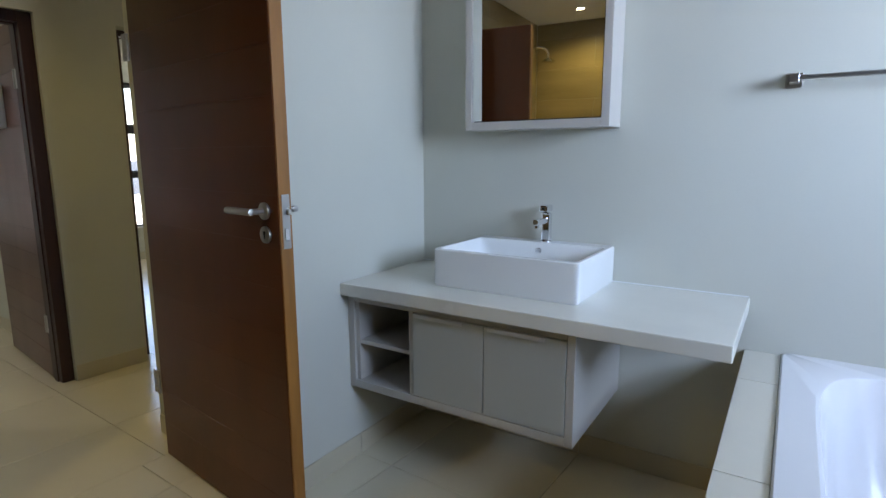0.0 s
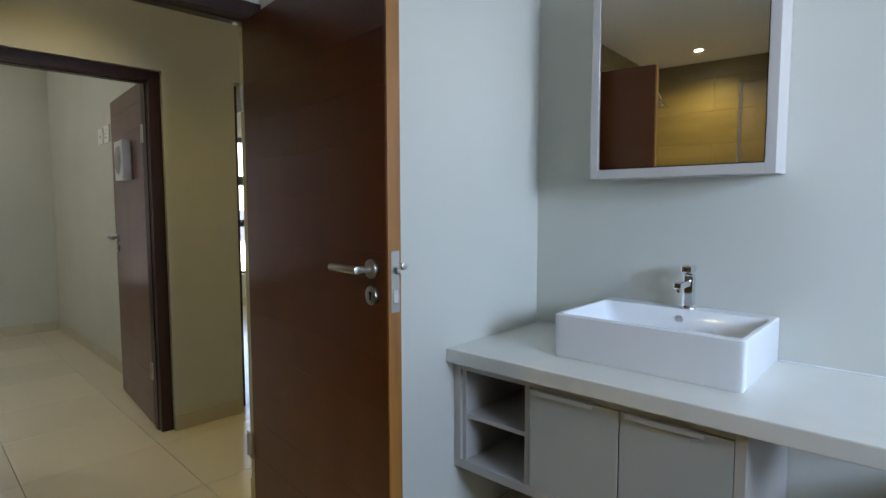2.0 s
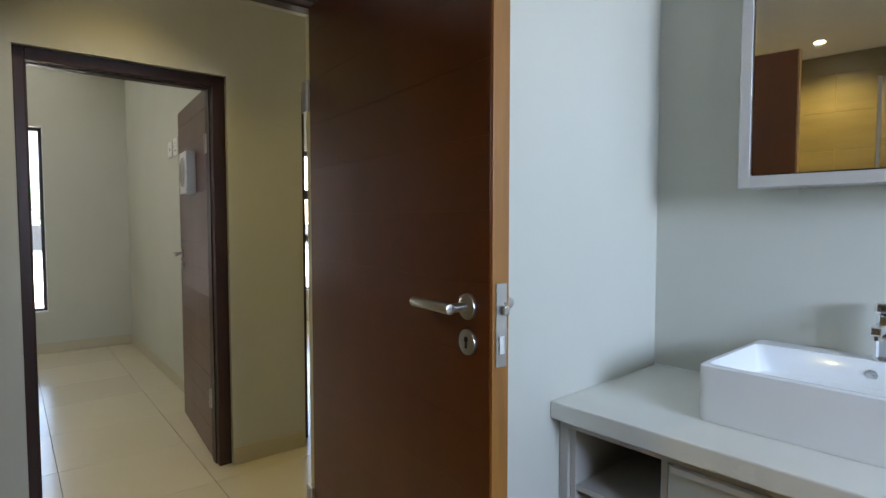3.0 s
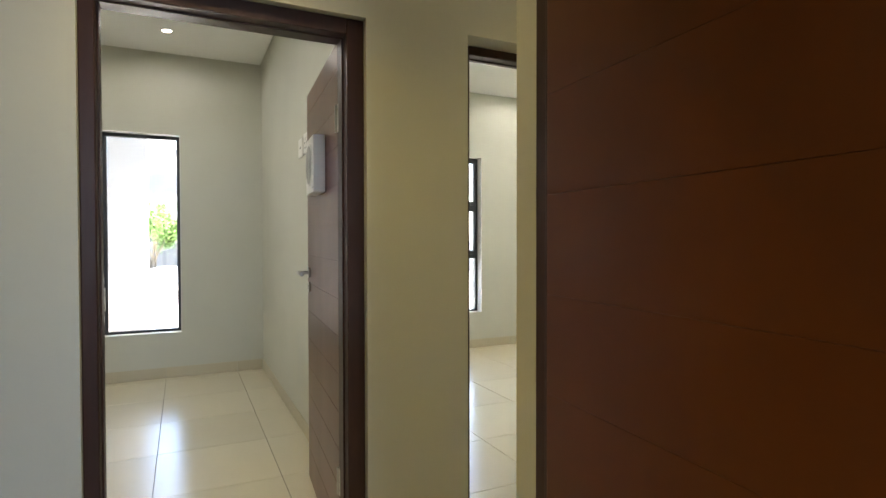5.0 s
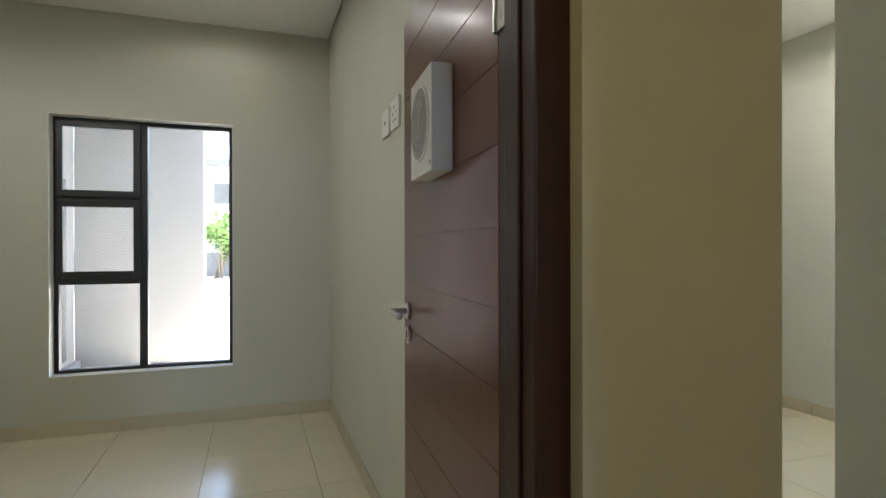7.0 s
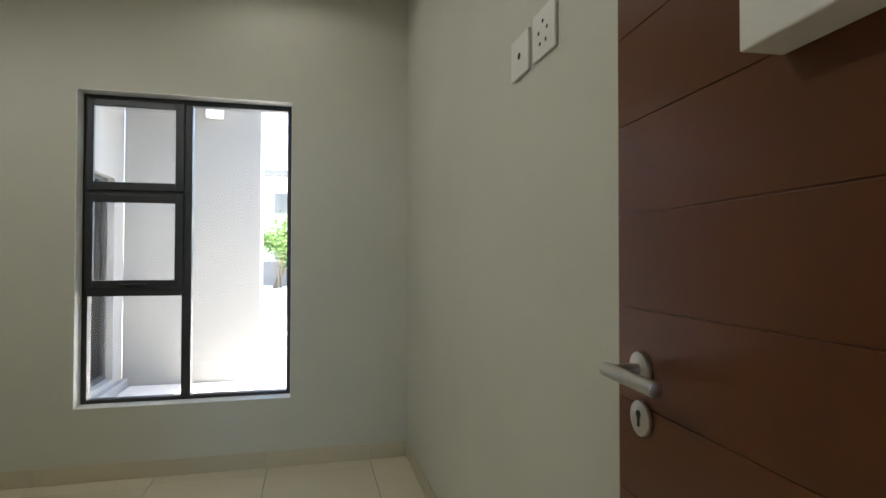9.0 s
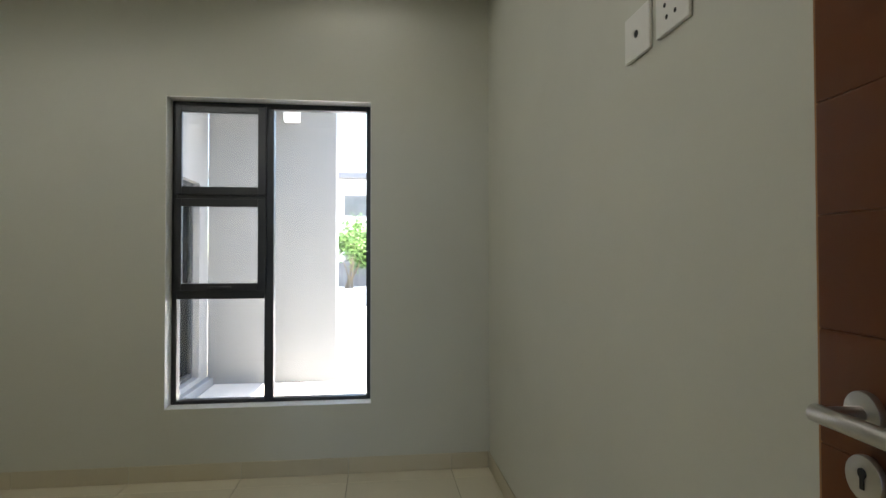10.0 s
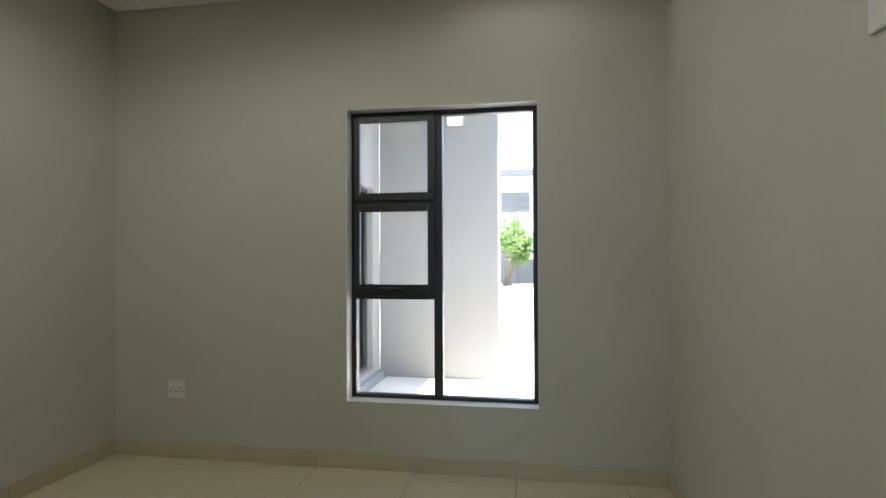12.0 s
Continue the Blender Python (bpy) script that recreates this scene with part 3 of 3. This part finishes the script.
    return e


basin()
tap = thing("basin_mixer", -0.788, 2.285, 0.916, "square chrome basin mixer tap on the basin deck", "tap")
piece("base", rod((-0.784, 2.285, 0.9182), (-0.784, 2.285, 0.924), 0.026, bevel=0.002, seg=28), CHROME, tap)
piece("body", box(-0.802, -0.766, 2.267, 2.303, 0.922, 1.040, 0.008), CHROME, tap)
piece("spout", box(-0.796, -0.772, 2.165, 2.268, 0.998, 1.021, 0.004), CHROME, tap)
piece("aerator", rod((-0.784, 2.180, 0.999), (-0.784, 2.180, 0.987), 0.010, seg=16), CHROME, tap)
lv = piece("lever", box(-0.802, -0.766, 2.244, 2.305, 1.043, 1.071, 0.006), CHROME, tap)
under(part("lever_screw", rod((-0.784, 2.2445, 1.057), (-0.784, 2.2425, 1.057), 0.005, seg=14), BLACK), lv)

cab = thing("mirror_cabinet", -0.77, 2.27, 1.368, "white mirror cabinet hung above the basin", "cabinet")
MX0, MX1, MY, MZ0, MZ1 = -1.115, -0.521, 2.190, 1.370, 2.080
piece("body", box(MX0 + 0.001, MX1 - 0.001, MY + 0.022, YM - 0.001, MZ0 + 0.001, MZ1 - 0.001, 0.002), CABINET, cab)
for q in ((MX0, MX0 + 0.030, MZ0, MZ1), (MX1 - 0.030, MX1, MZ0, MZ1), (MX0 + 0.030, MX1 - 0.030, MZ0, MZ0 + 0.032), (MX0 + 0.030, MX1 - 0.030, MZ1 - 0.032, MZ1)):
    piece("face_frame", box(q[0], q[1], MY, MY + 0.022, q[2], q[3], 0.0015), CABINET, cab)
# the mirror door hangs a little out of true
# black backing paints the shade into the gap at the mirror's edge
piece("gap_shade_plate", box(MX0 + 0.030, MX1 - 0.030, MY + 0.0203, MY + 0.0219, MZ0 + 0.032, MZ1 - 0.032), BLACK, cab, "black plate imitating the shade in the gap round the mirror")
SLANT = pose(-0.818, MY + 0.012, 1.725, 0.3, 0, 0.4) @ pose(0.818, -MY - 0.012, -1.725)
mir = piece("mirror", box(MX0 + 0.034, MX1 - 0.034, MY + 0.006, MY + 0.0165, MZ0 + 0.036, MZ1 - 0.036, turn=SLANT), MIRROR, cab, "clear mirror door")

rail = thing("towel_rail", 0.32, 2.31, 1.49, "square satin steel towel rail on the wall above the bath", "towel rail")
for x in (0.026, 0.62):
    b = piece("bracket", box(x - 0.024, x + 0.024, 2.330, 2.3395, 1.478, 1.526, 0.002), STEEL, rail)
    under(part("post", box(x - 0.014, x + 0.014, 2.262, 2.331, 1.490, 1.518, 0.002), STEEL), b)
piece("bar", box(0.040, 0.615, 2.264, 2.278, 1.497, 1.511, 0.002), STEEL, rail)

# bath in its tiled surround
TX0, TX1, TY0, TZ = -0.045, 0.066, 0.62, 0.582
structure("bath_surround", box(TX0 + 0.009, TX1, TY0 - 0.10, YM, -0.008, TZ - 0.009), GROUT, "masonry surround of the bath", "bath surround")
structure("bath_surround_end", box(TX1, 0.93, TY0 - 0.10, TY0 + 0.02, -0.008, TZ - 0.009), GROUT, "masonry end of the bath surround", "bath surround")
structure("bath_surround_ledge", box(0.932, XE + 0.05, TY0 - 0.10, YM, -0.008, TZ, 0.003), PLASTER, "plastered ledge beyond the bath", "bath surround")


def bathtub():
    e = thing("bathtub", 0.52, 1.48, 0.0, "white acrylic bathtub built into a tiled surround", "bathtub")
    bm = bmesh.new()
    cx, cy, hx, hy, z = (TX1 + 0.93) / 2, (TY0 + YM) / 2 + 0.005, (0.93 - TX1) / 2 - 0.002, (YM - TY0) / 2 - 0.003, TZ + 0.012
    ls = [loop_at(bm, cx, cy, z - 0.030, hx, hy, 60, 96), loop_at(bm, cx, cy, z - 0.004, hx, hy, 60, 96), loop_at(bm, cx, cy, z, hx - 0.005, hy - 0.005, 50, 96),
          loop_at(bm, cx, cy, z, hx - 0.085, hy - 0.10, 5.5, 96), loop_at(bm, cx, cy, z - 0.006, hx - 0.094, hy - 0.110, 5, 96), loop_at(bm, cx, cy, z - 0.05, hx - 0.105, hy - 0.125, 4.8, 96),
          loop_at(bm, cx, cy, z - 0.28, hx - 0.135, hy - 0.20, 4.5, 96), loop_at(bm, cx, cy, z - 0.40, hx - 0.19, hy - 0.30, 4, 96), loop_at(bm, cx, cy, z - 0.42, 0.05, 0.2, 2, 96)]
    for a, b in zip(ls, ls[1:]):
        bridge(bm, a, b)
    bm.faces.new(ls[-1])
    piece("shell", bm, ACRYLIC, e)
    piece("drain", rod((cx, cy + 0.45, z - 0.405), (cx, cy + 0.45, z - 0.395), 0.03, seg=24), CHROME, e)


bathtub()

turned(*[o for o in scene.objects if o not in start and o.parent is None])

# shower corner, seen in the mirror
SY, SZ = -1.08, 2.26
sh = thing("wall_shower", -2.05, SY, SZ, "chrome overhead shower on a curved wall arm", "shower")
piece("wall_flange", rod((XT + 0.012, SY, SZ), (XT + 0.020, SY, SZ), 0.028, bevel=0.002, seg=24), CHROME, sh)
piece("arm", tube([(XT + 0.018, SY, SZ), (XT + 0.08, SY, SZ + 0.015), (XT + 0.16, SY, SZ + 0.015), (XT + 0.215, SY, SZ - 0.008), (XT + 0.235, SY, SZ - 0.055), (XT + 0.235, SY, SZ - 0.09)], 0.012), CHROME, sh)
piece("rose", rod((XT + 0.235, SY, SZ - 0.125), (XT + 0.235, SY, SZ - 0.088), 0.065, 0.018, seg=32), CHROME, sh)
scr = thing("shower_screen", -1.09, -0.92, 0.0, "frameless glass shower screen with a pale edge trim", "shower screen")
gp = piece("glass_panel", box(-1.080, -0.12, -0.453, -0.445, 0.012, 2.15, 0.001), GLASS, scr)
gp.visible_shadow = False
piece("edge_trim", box(-1.100, -1.080, -0.458, -0.440, 0.002, 2.15, 0.002), CABINET, scr, "pale vertical edge trim")
piece("floor_trim", box(-1.080, -0.12, -0.458, -0.440, 0.002, 0.012, 0.002), STEEL, scr)
mx = thing("shower_mixer", -0.72, YS + 0.02, 1.10, "chrome shower mixer on the tiled wall", "tap")
piece("plate", box(-0.79, -0.65, YS + 0.0105, YS + 0.018, 1.06, 1.20, 0.003), CHROME, mx)
piece("knob", rod((-0.72, YS + 0.018, 1.13), (-0.72, YS + 0.06, 1.13), 0.026, bevel=0.003, seg=24), CHROME, mx)


# ---------------------------------------------------------------- switches, sockets, lamps
def plate_dots(parent, dots, place):
    for u, v in dots:
        under(part("socket_hole", place(u, v), BLACK), parent)


so = thing("wall_socket", XW + 0.01, -1.412, 0.375, "white double wall socket low on the window wall", "socket")
pl1 = piece("plate", box(XW + 0.0005, XW + 0.010, -1.472, -1.352, 0.376, 0.494, 0.003), WHITE_PLASTIC, so)
plate_dots(pl1, [(-0.028, 0.010), (-0.044, -0.014), (-0.012, -0.014), (0.028, 0.010), (0.012, -0.014), (0.044, -0.014)],
           lambda u, v: rod((XW + 0.0095, -1.412 + u, 0.435 + v), (XW + 0.0106, -1.412 + u, 0.435 + v), 0.0042, seg=12))
for nm, x0, x1, z0, z1, dots, what in (("tv_outlet", -5.020, -4.889, 1.754, 1.872, [(0.0, 0.0)], "white wall plate with one aerial outlet, high on the wall"),
                                      ("wall_socket", -4.858, -4.720, 1.757, 1.882, [(0.0, 0.026), (-0.026, 0.002), (0.026, 0.002), (-0.018, -0.028), (0.018, -0.028)], "white wall socket high on the wall beside the aerial plate")):
    e = thing(nm, (x0 + x1) / 2, YR - 0.01, z0, what, "socket")
    p = piece("plate", box(x0, x1, YR - 0.011, YR - 0.0005, z0, z1, 0.003), WHITE_PLASTIC, e)
    cx, cz = (x0 + x1) / 2, (z0 + z1) / 2
    r = 0.010 if len(dots) == 1 else 0.0055
    plate_dots(p, dots, lambda u, v: rod((cx + u, YR - 0.0105, cz + v), (cx + u, YR - 0.0118, cz + v), r, seg=14))
    under(part("inner_plate", box(x0 + 0.02, x1 - 0.02, YR - 0.0112, YR - 0.0108, z0 + 0.018, z1 - 0.018, 0.0), WHITE_PLASTIC), p)


def downlight(x, y, z, mat, label):
    e = thing("ceiling_downlight", x, y, z, label, "ceiling light", "recessed downlights")
    piece("trim_ring", ring(x, y, z + 0.001, 0.033, 0.045, 0.007), STEEL, e)
    piece("lamp_face", rod((x, y, z - 0.002), (x, y, z + 0.002), 0.033, seg=32), mat, e)


downlight(-6.28, 0.78, CEIL, BED_GLOW, "small round steel downlight in the bedroom ceiling; the stronger one is added unseen fill")
# made-up fitting for the bedroom's fill beam, out of view
downlight(-5.00, -0.55, CEIL, BED_GLOW, "small round steel downlight in the bedroom ceiling; the stronger one is added unseen fill")
# made-up fitting for the second room's fill beam, hidden behind the nib
downlight(-4.62, 4.20, CEIL, BED_GLOW, "small round steel downlight in the second room's ceiling; the stronger one is added unseen fill")
downlight(-6.41, 4.30, CEIL, BED_GLOW, "small round steel downlight in the second room's ceiling; the stronger one is added unseen fill")
downlight(-1.50, -0.92, CEIL_BATH, LAMP_GLOW, "small round lit downlight in the bathroom ceiling")
downlight(-2.78, 0.95, CEIL_HALL, LAMP_GLOW, "small round lit downlight in the hall ceiling")
downlight(-2.78, 2.35, CEIL_HALL, LAMP_GLOW, "small round lit downlight in the hall ceiling")

# ---------------------------------------------------------------- outside
bm = bmesh.new()
vs = [bm.verts.new(p) for p in ((-900, -900, -0.06), (900, -900, -0.06), (900, 900, -0.06), (-900, 900, -0.06))]
bm.faces.new(vs)
structure("ground", bm, SOIL, "pale gravelly ground reaching the horizon", "ground")
structure("pavement", box(-18.7, XW_OUT, -1.2, 9.0, -0.058, -0.040), GROUT, "paving bed of the yard", "pavement")
house = thing("neighbour_wing", -9.6, -0.2, -0.05, "pale grey rendered wing of the house across the yard", "house")
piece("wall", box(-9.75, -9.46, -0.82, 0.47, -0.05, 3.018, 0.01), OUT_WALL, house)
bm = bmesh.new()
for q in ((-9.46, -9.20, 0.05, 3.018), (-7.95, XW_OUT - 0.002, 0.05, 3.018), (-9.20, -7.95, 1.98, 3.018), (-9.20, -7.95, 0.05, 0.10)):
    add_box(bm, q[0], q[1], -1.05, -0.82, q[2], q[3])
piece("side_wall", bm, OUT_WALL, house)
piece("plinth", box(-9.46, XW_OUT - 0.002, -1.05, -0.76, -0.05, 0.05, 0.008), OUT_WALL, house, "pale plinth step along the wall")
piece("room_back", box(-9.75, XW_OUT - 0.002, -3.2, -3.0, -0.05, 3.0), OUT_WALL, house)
wn_ = piece("window", box(-9.20, -9.155, -0.93, -0.88, 0.10, 1.98, 0.003), ALU, house, "charcoal window in the side wall")
for q in ((-7.995, -7.95, 0.10, 1.98), (-9.155, -7.995, 1.935, 1.98), (-9.155, -7.995, 0.10, 0.145), (-8.60, -8.55, 0.145, 1.935)):
    under(part("frame", box(q[0], q[1], -0.93, -0.88, q[2], q[3], 0.003), ALU), wn_)
wp = under(part("pane", box(-9.155, -7.995, -0.907, -0.903, 0.145, 1.935), GLASS), wn_)
# added pale folds imitate the bright interior and reflections in this window
bm = bmesh.new()
folds = [bm.verts.new((-9.15 + 0.03 * k, -0.985 + 0.018 * math.sin(k * 1.3), z)) for z in (0.12, 1.96) for k in range(39)]
for k in range(38):
    bm.faces.new((folds[k], folds[k + 1], folds[k + 40], folds[k + 39]))
bmesh.ops.solidify(bm, geom=list(bm.faces), thickness=0.004)
wp.visible_shadow = False
piece("bright_backing", bm, REVEAL, house, "pale folded sheet added to imitate brightness behind the glass")
# made-up slab above the view; its shadow edge falls on the paving
piece("roof", box(-9.75, -8.15, -3.2, 0.62, 3.02, 3.22, 0.01), OUT_WALL, house, "unseen flat slab added to shade the recess")
for x0, x1, y0, y1, z0, z1 in ((-9.46, -9.36, -0.06, 0.10, 2.66, 2.90), (-8.42, -8.26, -0.82, -0.72, 2.17, 2.36)):
    e = thing("outdoor_wall_light", (x0 + x1) / 2, (y0 + y1) / 2, z0, "white box-shaped outdoor wall light", "wall light", "outdoor wall lights")
    piece("housing", box(x0 + 0.0005, x1, y0, y1, z0, z1, 0.006), WALL_LAMP, e)
    piece("diffuser", box(x0 + 0.02, x1 - 0.015, y0 + 0.02, y1 - 0.02, z0 - 0.006, z0 + 0.002, 0.002), WHITE_PLASTIC, e)

planter = thing("planter", -19.3, 1.2, -0.05, "long pale rendered raised planter", "planter")
for q in ((-18.9, -18.7, -3.0, 9.0), (-20.2, -20.0, -3.0, 9.0)):
    piece("wall", box(*q, -0.05, 0.42, 0.012), WHITE_WALL, planter)
piece("soil", box(-20.0, -18.9, -3.0, 9.0, -0.05, 0.34), SOIL, planter)
structure("wall_boundary", box(-20.9, -20.6, -8.0, 20.0, -0.06, 1.15, 0.01), OUT_GREY, "dark grey rendered boundary wall behind the planting", "wall")

random.seed(7)


def shrub(x, y, z, high, wide, leaves):
    e = thing("shrub", x, y, z, "leafy bright green shrub with thin pale stems in the planter", "shrub", "planted shrubs")
    stems, tips = bmesh.new(), []
    for i in range(9):
        a, out = random.uniform(0, 6.283), random.uniform(0.25, 1.0) * wide / 2
        top = Vector((x + out * math.cos(a), y + out * math.sin(a), z + high * random.uniform(0.55, 1.0)))
        mid = Vector((x + 0.35 * (top.x - x) + random.uniform(-.06, .06), y + 0.35 * (top.y - y) + random.uniform(-.06, .06), z + 0.5 * (top.z - z)))
        add_rod(stems, (x + random.uniform(-.22, .22), y + random.uniform(-.25, .25), z - 0.03), mid, 0.022, 0.014, 8)
        add_rod(stems, mid, top, 0.014, 0.005, 8)
        tips.append((mid, top))
        for k in range(3):
            p = mid.lerp(top, random.uniform(0.2, 0.8))
            q = p + Vector((random.uniform(-1, 1), random.uniform(-1, 1), random.uniform(0.1, 0.9))) * 0.34
            add_rod(stems, p, q, 0.008, 0.003, 6)
            tips.append((p, q))
    piece("stems", stems, BARK, e)
    crown = bmesh.new()
    for i in range(leaves):
        a, b = random.choice(tips)
        c = a.lerp(b, random.uniform(0.25, 1.1)) + Vector([random.gauss(0, 0.12) for _ in range(3)])
        r = Euler([random.uniform(-1, 1), random.uniform(-1, 1), random.uniform(0, 6.283)]).to_matrix()
        s = random.uniform(0.045, 0.085)
        vs = [crown.verts.new(c + r @ Vector(p)) for p in ((0, -s, 0), (s * .42, 0, s * .16), (0, s * 1.1, -s * .1), (-s * .42, 0, s * .16))]
        crown.faces.new((vs[0], vs[1], vs[2]))
        crown.faces.new((vs[0], vs[2], vs[3]))
    piece("crown", crown, LEAF, e)


for x, y, h, w, n in ((-19.4, 0.15, 2.05, 1.6, 3400), (-19.5, 1.55, 2.3, 2.0, 4200), (-19.3, 3.1, 1.8, 1.5, 1500)):
    shrub(x, y, 0.34, h, w, n)

far = thing("far_house", -38, 2, -0.06, "pale two-storey house beyond the boundary wall", "house")
bm = box(-46, -38, -9, 14, -0.06, 6.2, 0.02)
piece("wall", bm, WHITE_WALL, far)
piece("roof", box(-46.6, -37.4, -9.6, 14.6, 6.2, 6.55, 0.03), OUT_GREY, far)
for y0 in (-5.0, -1.2, 2.6, 6.4):
    for z0 in (0.9, 3.9):
        w = piece("window", box(-38.06, -37.97, y0, y0 + 1.8, z0, z0 + 1.3, 0.01), OUT_WALL, far, "grey window")
        under(part("pane", box(-37.975, -37.955, y0 + 0.08, y0 + 1.72, z0 + 0.08, z0 + 1.22), GLASS), w)

# ---------------------------------------------------------------- tiles
FLOOR = tagged(new("floor"), "cream glazed porcelain floor tiles with fine joints", "floor", kind="structure")
BATH_FLOOR = tagged(new("bath_floor"), "cream porcelain bathroom floor tiles", "floor", kind="structure")


def cuts(a, b, start, step):
    k = math.floor((a - start) / step)
    c = [a]
    while True:
        k += 1
        v = start + k * step
        if v >= b - 0.012:
            break
        if v > a + 0.012:
            c.append(v)
    return c + [b]


MESHES = {}


def slab(name, parent, x0, x1, y0, y1, z0, z1, mat, gap=0.0015, bevel=0.0012):
    """One tile; alike tiles share their mesh."""
    size = tuple(round(v, 4) for v in (x1 - x0 - 2 * gap, y1 - y0 - 2 * gap, z1 - z0)) + (mat.name,)
    if size not in MESHES:
        hx, hy, hz = size[0] / 2, size[1] / 2, size[2] / 2
        bm = bmesh.new()
        bmesh.ops.create_cube(bm, size=1.0)
        for v in bm.verts:
            v.co = Vector((v.co.x * 2 * hx, v.co.y * 2 * hy, v.co.z * 2 * hz))
        bmesh.ops.bevel(bm, geom=list(bm.edges), offset=bevel, segments=1, affect="EDGES")
        me = bpy.data.meshes.new(name)
        bm.to_mesh(me)
        bm.free()
        me.materials.append(mat)
        MESHES[size] = me
    ob = new(name, MESHES[size])
    ob.location = ((x0 + x1) / 2, (y0 + y1) / 2, (z0 + z1) / 2)
    ob.parent = parent
    return ob


def tile_floor(parent, x0, x1, y0, y1, sx, sy, mat=TILE, z1=0.0):
    xs, ys = cuts(x0, x1, sx, 0.6), cuts(y0, y1, sy, 0.6)
    for a, b in zip(xs, xs[1:]):
        for c, d in zip(ys, ys[1:]):
            slab("tile", parent, a, b, c, d, z1 - 0.007, z1, mat)


tile_floor(FLOOR, XW, XT, YL, YR2, -4.347, 0.734)
tile_floor(BATH_FLOOR, XT, TX0 + 0.009, YS, 2.42, -1.23, 1.84)
tile_floor(BATH_FLOOR, TX0 + 0.009, XE, YS, TY0 - 0.11, -1.23, 1.84)

SKIRTING = tagged(new("baseboard"), "cream porcelain tile skirting along the walls", "skirting", kind="structure")
SH, ST = 0.094, 0.009


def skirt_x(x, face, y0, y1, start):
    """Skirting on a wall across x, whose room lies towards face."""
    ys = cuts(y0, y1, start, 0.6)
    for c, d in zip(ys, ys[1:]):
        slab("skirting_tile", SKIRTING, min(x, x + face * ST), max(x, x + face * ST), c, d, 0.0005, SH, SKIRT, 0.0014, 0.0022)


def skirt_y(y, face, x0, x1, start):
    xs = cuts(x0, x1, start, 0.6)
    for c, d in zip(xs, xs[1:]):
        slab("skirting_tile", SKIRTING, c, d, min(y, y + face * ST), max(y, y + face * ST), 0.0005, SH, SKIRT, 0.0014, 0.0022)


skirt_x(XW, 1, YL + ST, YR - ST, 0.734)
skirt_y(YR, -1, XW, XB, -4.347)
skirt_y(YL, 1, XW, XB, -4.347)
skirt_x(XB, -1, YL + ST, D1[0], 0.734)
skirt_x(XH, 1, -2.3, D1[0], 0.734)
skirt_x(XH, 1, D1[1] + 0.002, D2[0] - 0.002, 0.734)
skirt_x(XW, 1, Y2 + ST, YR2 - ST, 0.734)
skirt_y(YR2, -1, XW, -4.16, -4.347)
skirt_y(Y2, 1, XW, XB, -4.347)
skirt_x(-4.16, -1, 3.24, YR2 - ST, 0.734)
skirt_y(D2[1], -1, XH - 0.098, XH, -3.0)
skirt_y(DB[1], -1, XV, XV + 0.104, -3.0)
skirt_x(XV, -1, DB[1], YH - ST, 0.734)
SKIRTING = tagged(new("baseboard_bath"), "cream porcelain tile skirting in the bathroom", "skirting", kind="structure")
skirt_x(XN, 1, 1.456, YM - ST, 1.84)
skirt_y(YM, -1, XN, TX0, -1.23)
turned(SKIRTING)

SURROUND = tagged(new("bath_tiling"), "cream porcelain tiles on the bath surround", "tiling", kind="structure")
ys = cuts(TY0 - 0.10, YM, 1.44, 0.6)
for c, d in zip(ys, ys[1:]):
    slab("tile", SURROUND, TX0, TX1 + 0.002, c, d, TZ - 0.008, TZ, BATH_TILE)
    slab("tile", SURROUND, TX0, TX0 + 0.008, c, d, 0.0005, TZ - 0.009, BATH_TILE)

turned(SURROUND)

TILED = tagged(new("shower_tiling"), "olive-brown stone-look wall tiles of the shower", "tiling", kind="structure")
for i in range(9):
    za, zb = 0.3 * i + 0.001, min(0.3 * i + 0.3, CEIL_BATH + 0.02)
    xs = cuts(XT + 0.011, XE, XT + 0.6 * (i % 2) + 0.011, 1.2)
    for c, d in zip(xs, xs[1:]):
        slab("wall_tile", TILED, c, d, YS + 0.0005, YS + 0.010, za, zb, SHOWER_TILE, 0.001)
    ys = cuts(YS + 0.011, 0.385, YS + 0.6 * (i % 2) + 0.011, 1.2)
    for c, d in zip(ys, ys[1:]):
        slab("wall_tile", TILED, XT + 0.0005, XT + 0.010, c, d, za, zb, SHOWER_TILE, 0.001)

PAVED = tagged(new("pavement_slabs"), "pale concrete paving slabs in the yard", "pavement", kind="structure")
for i in range(9):
    for j in range(10):
        x0, y0 = -7.14 - 0.6 * (i + 1), -0.755 + 0.6 * j
        slab("paving_slab", PAVED, x0, x0 + 0.6, y0, y0 + 0.6, -0.042, -0.028, PAVING, 0.004, 0.003)
slab("paving_slab", PAVED, -18.69, -12.55, -1.2, 9.0, -0.042, -0.028, PAVING, 0.004, 0.003)
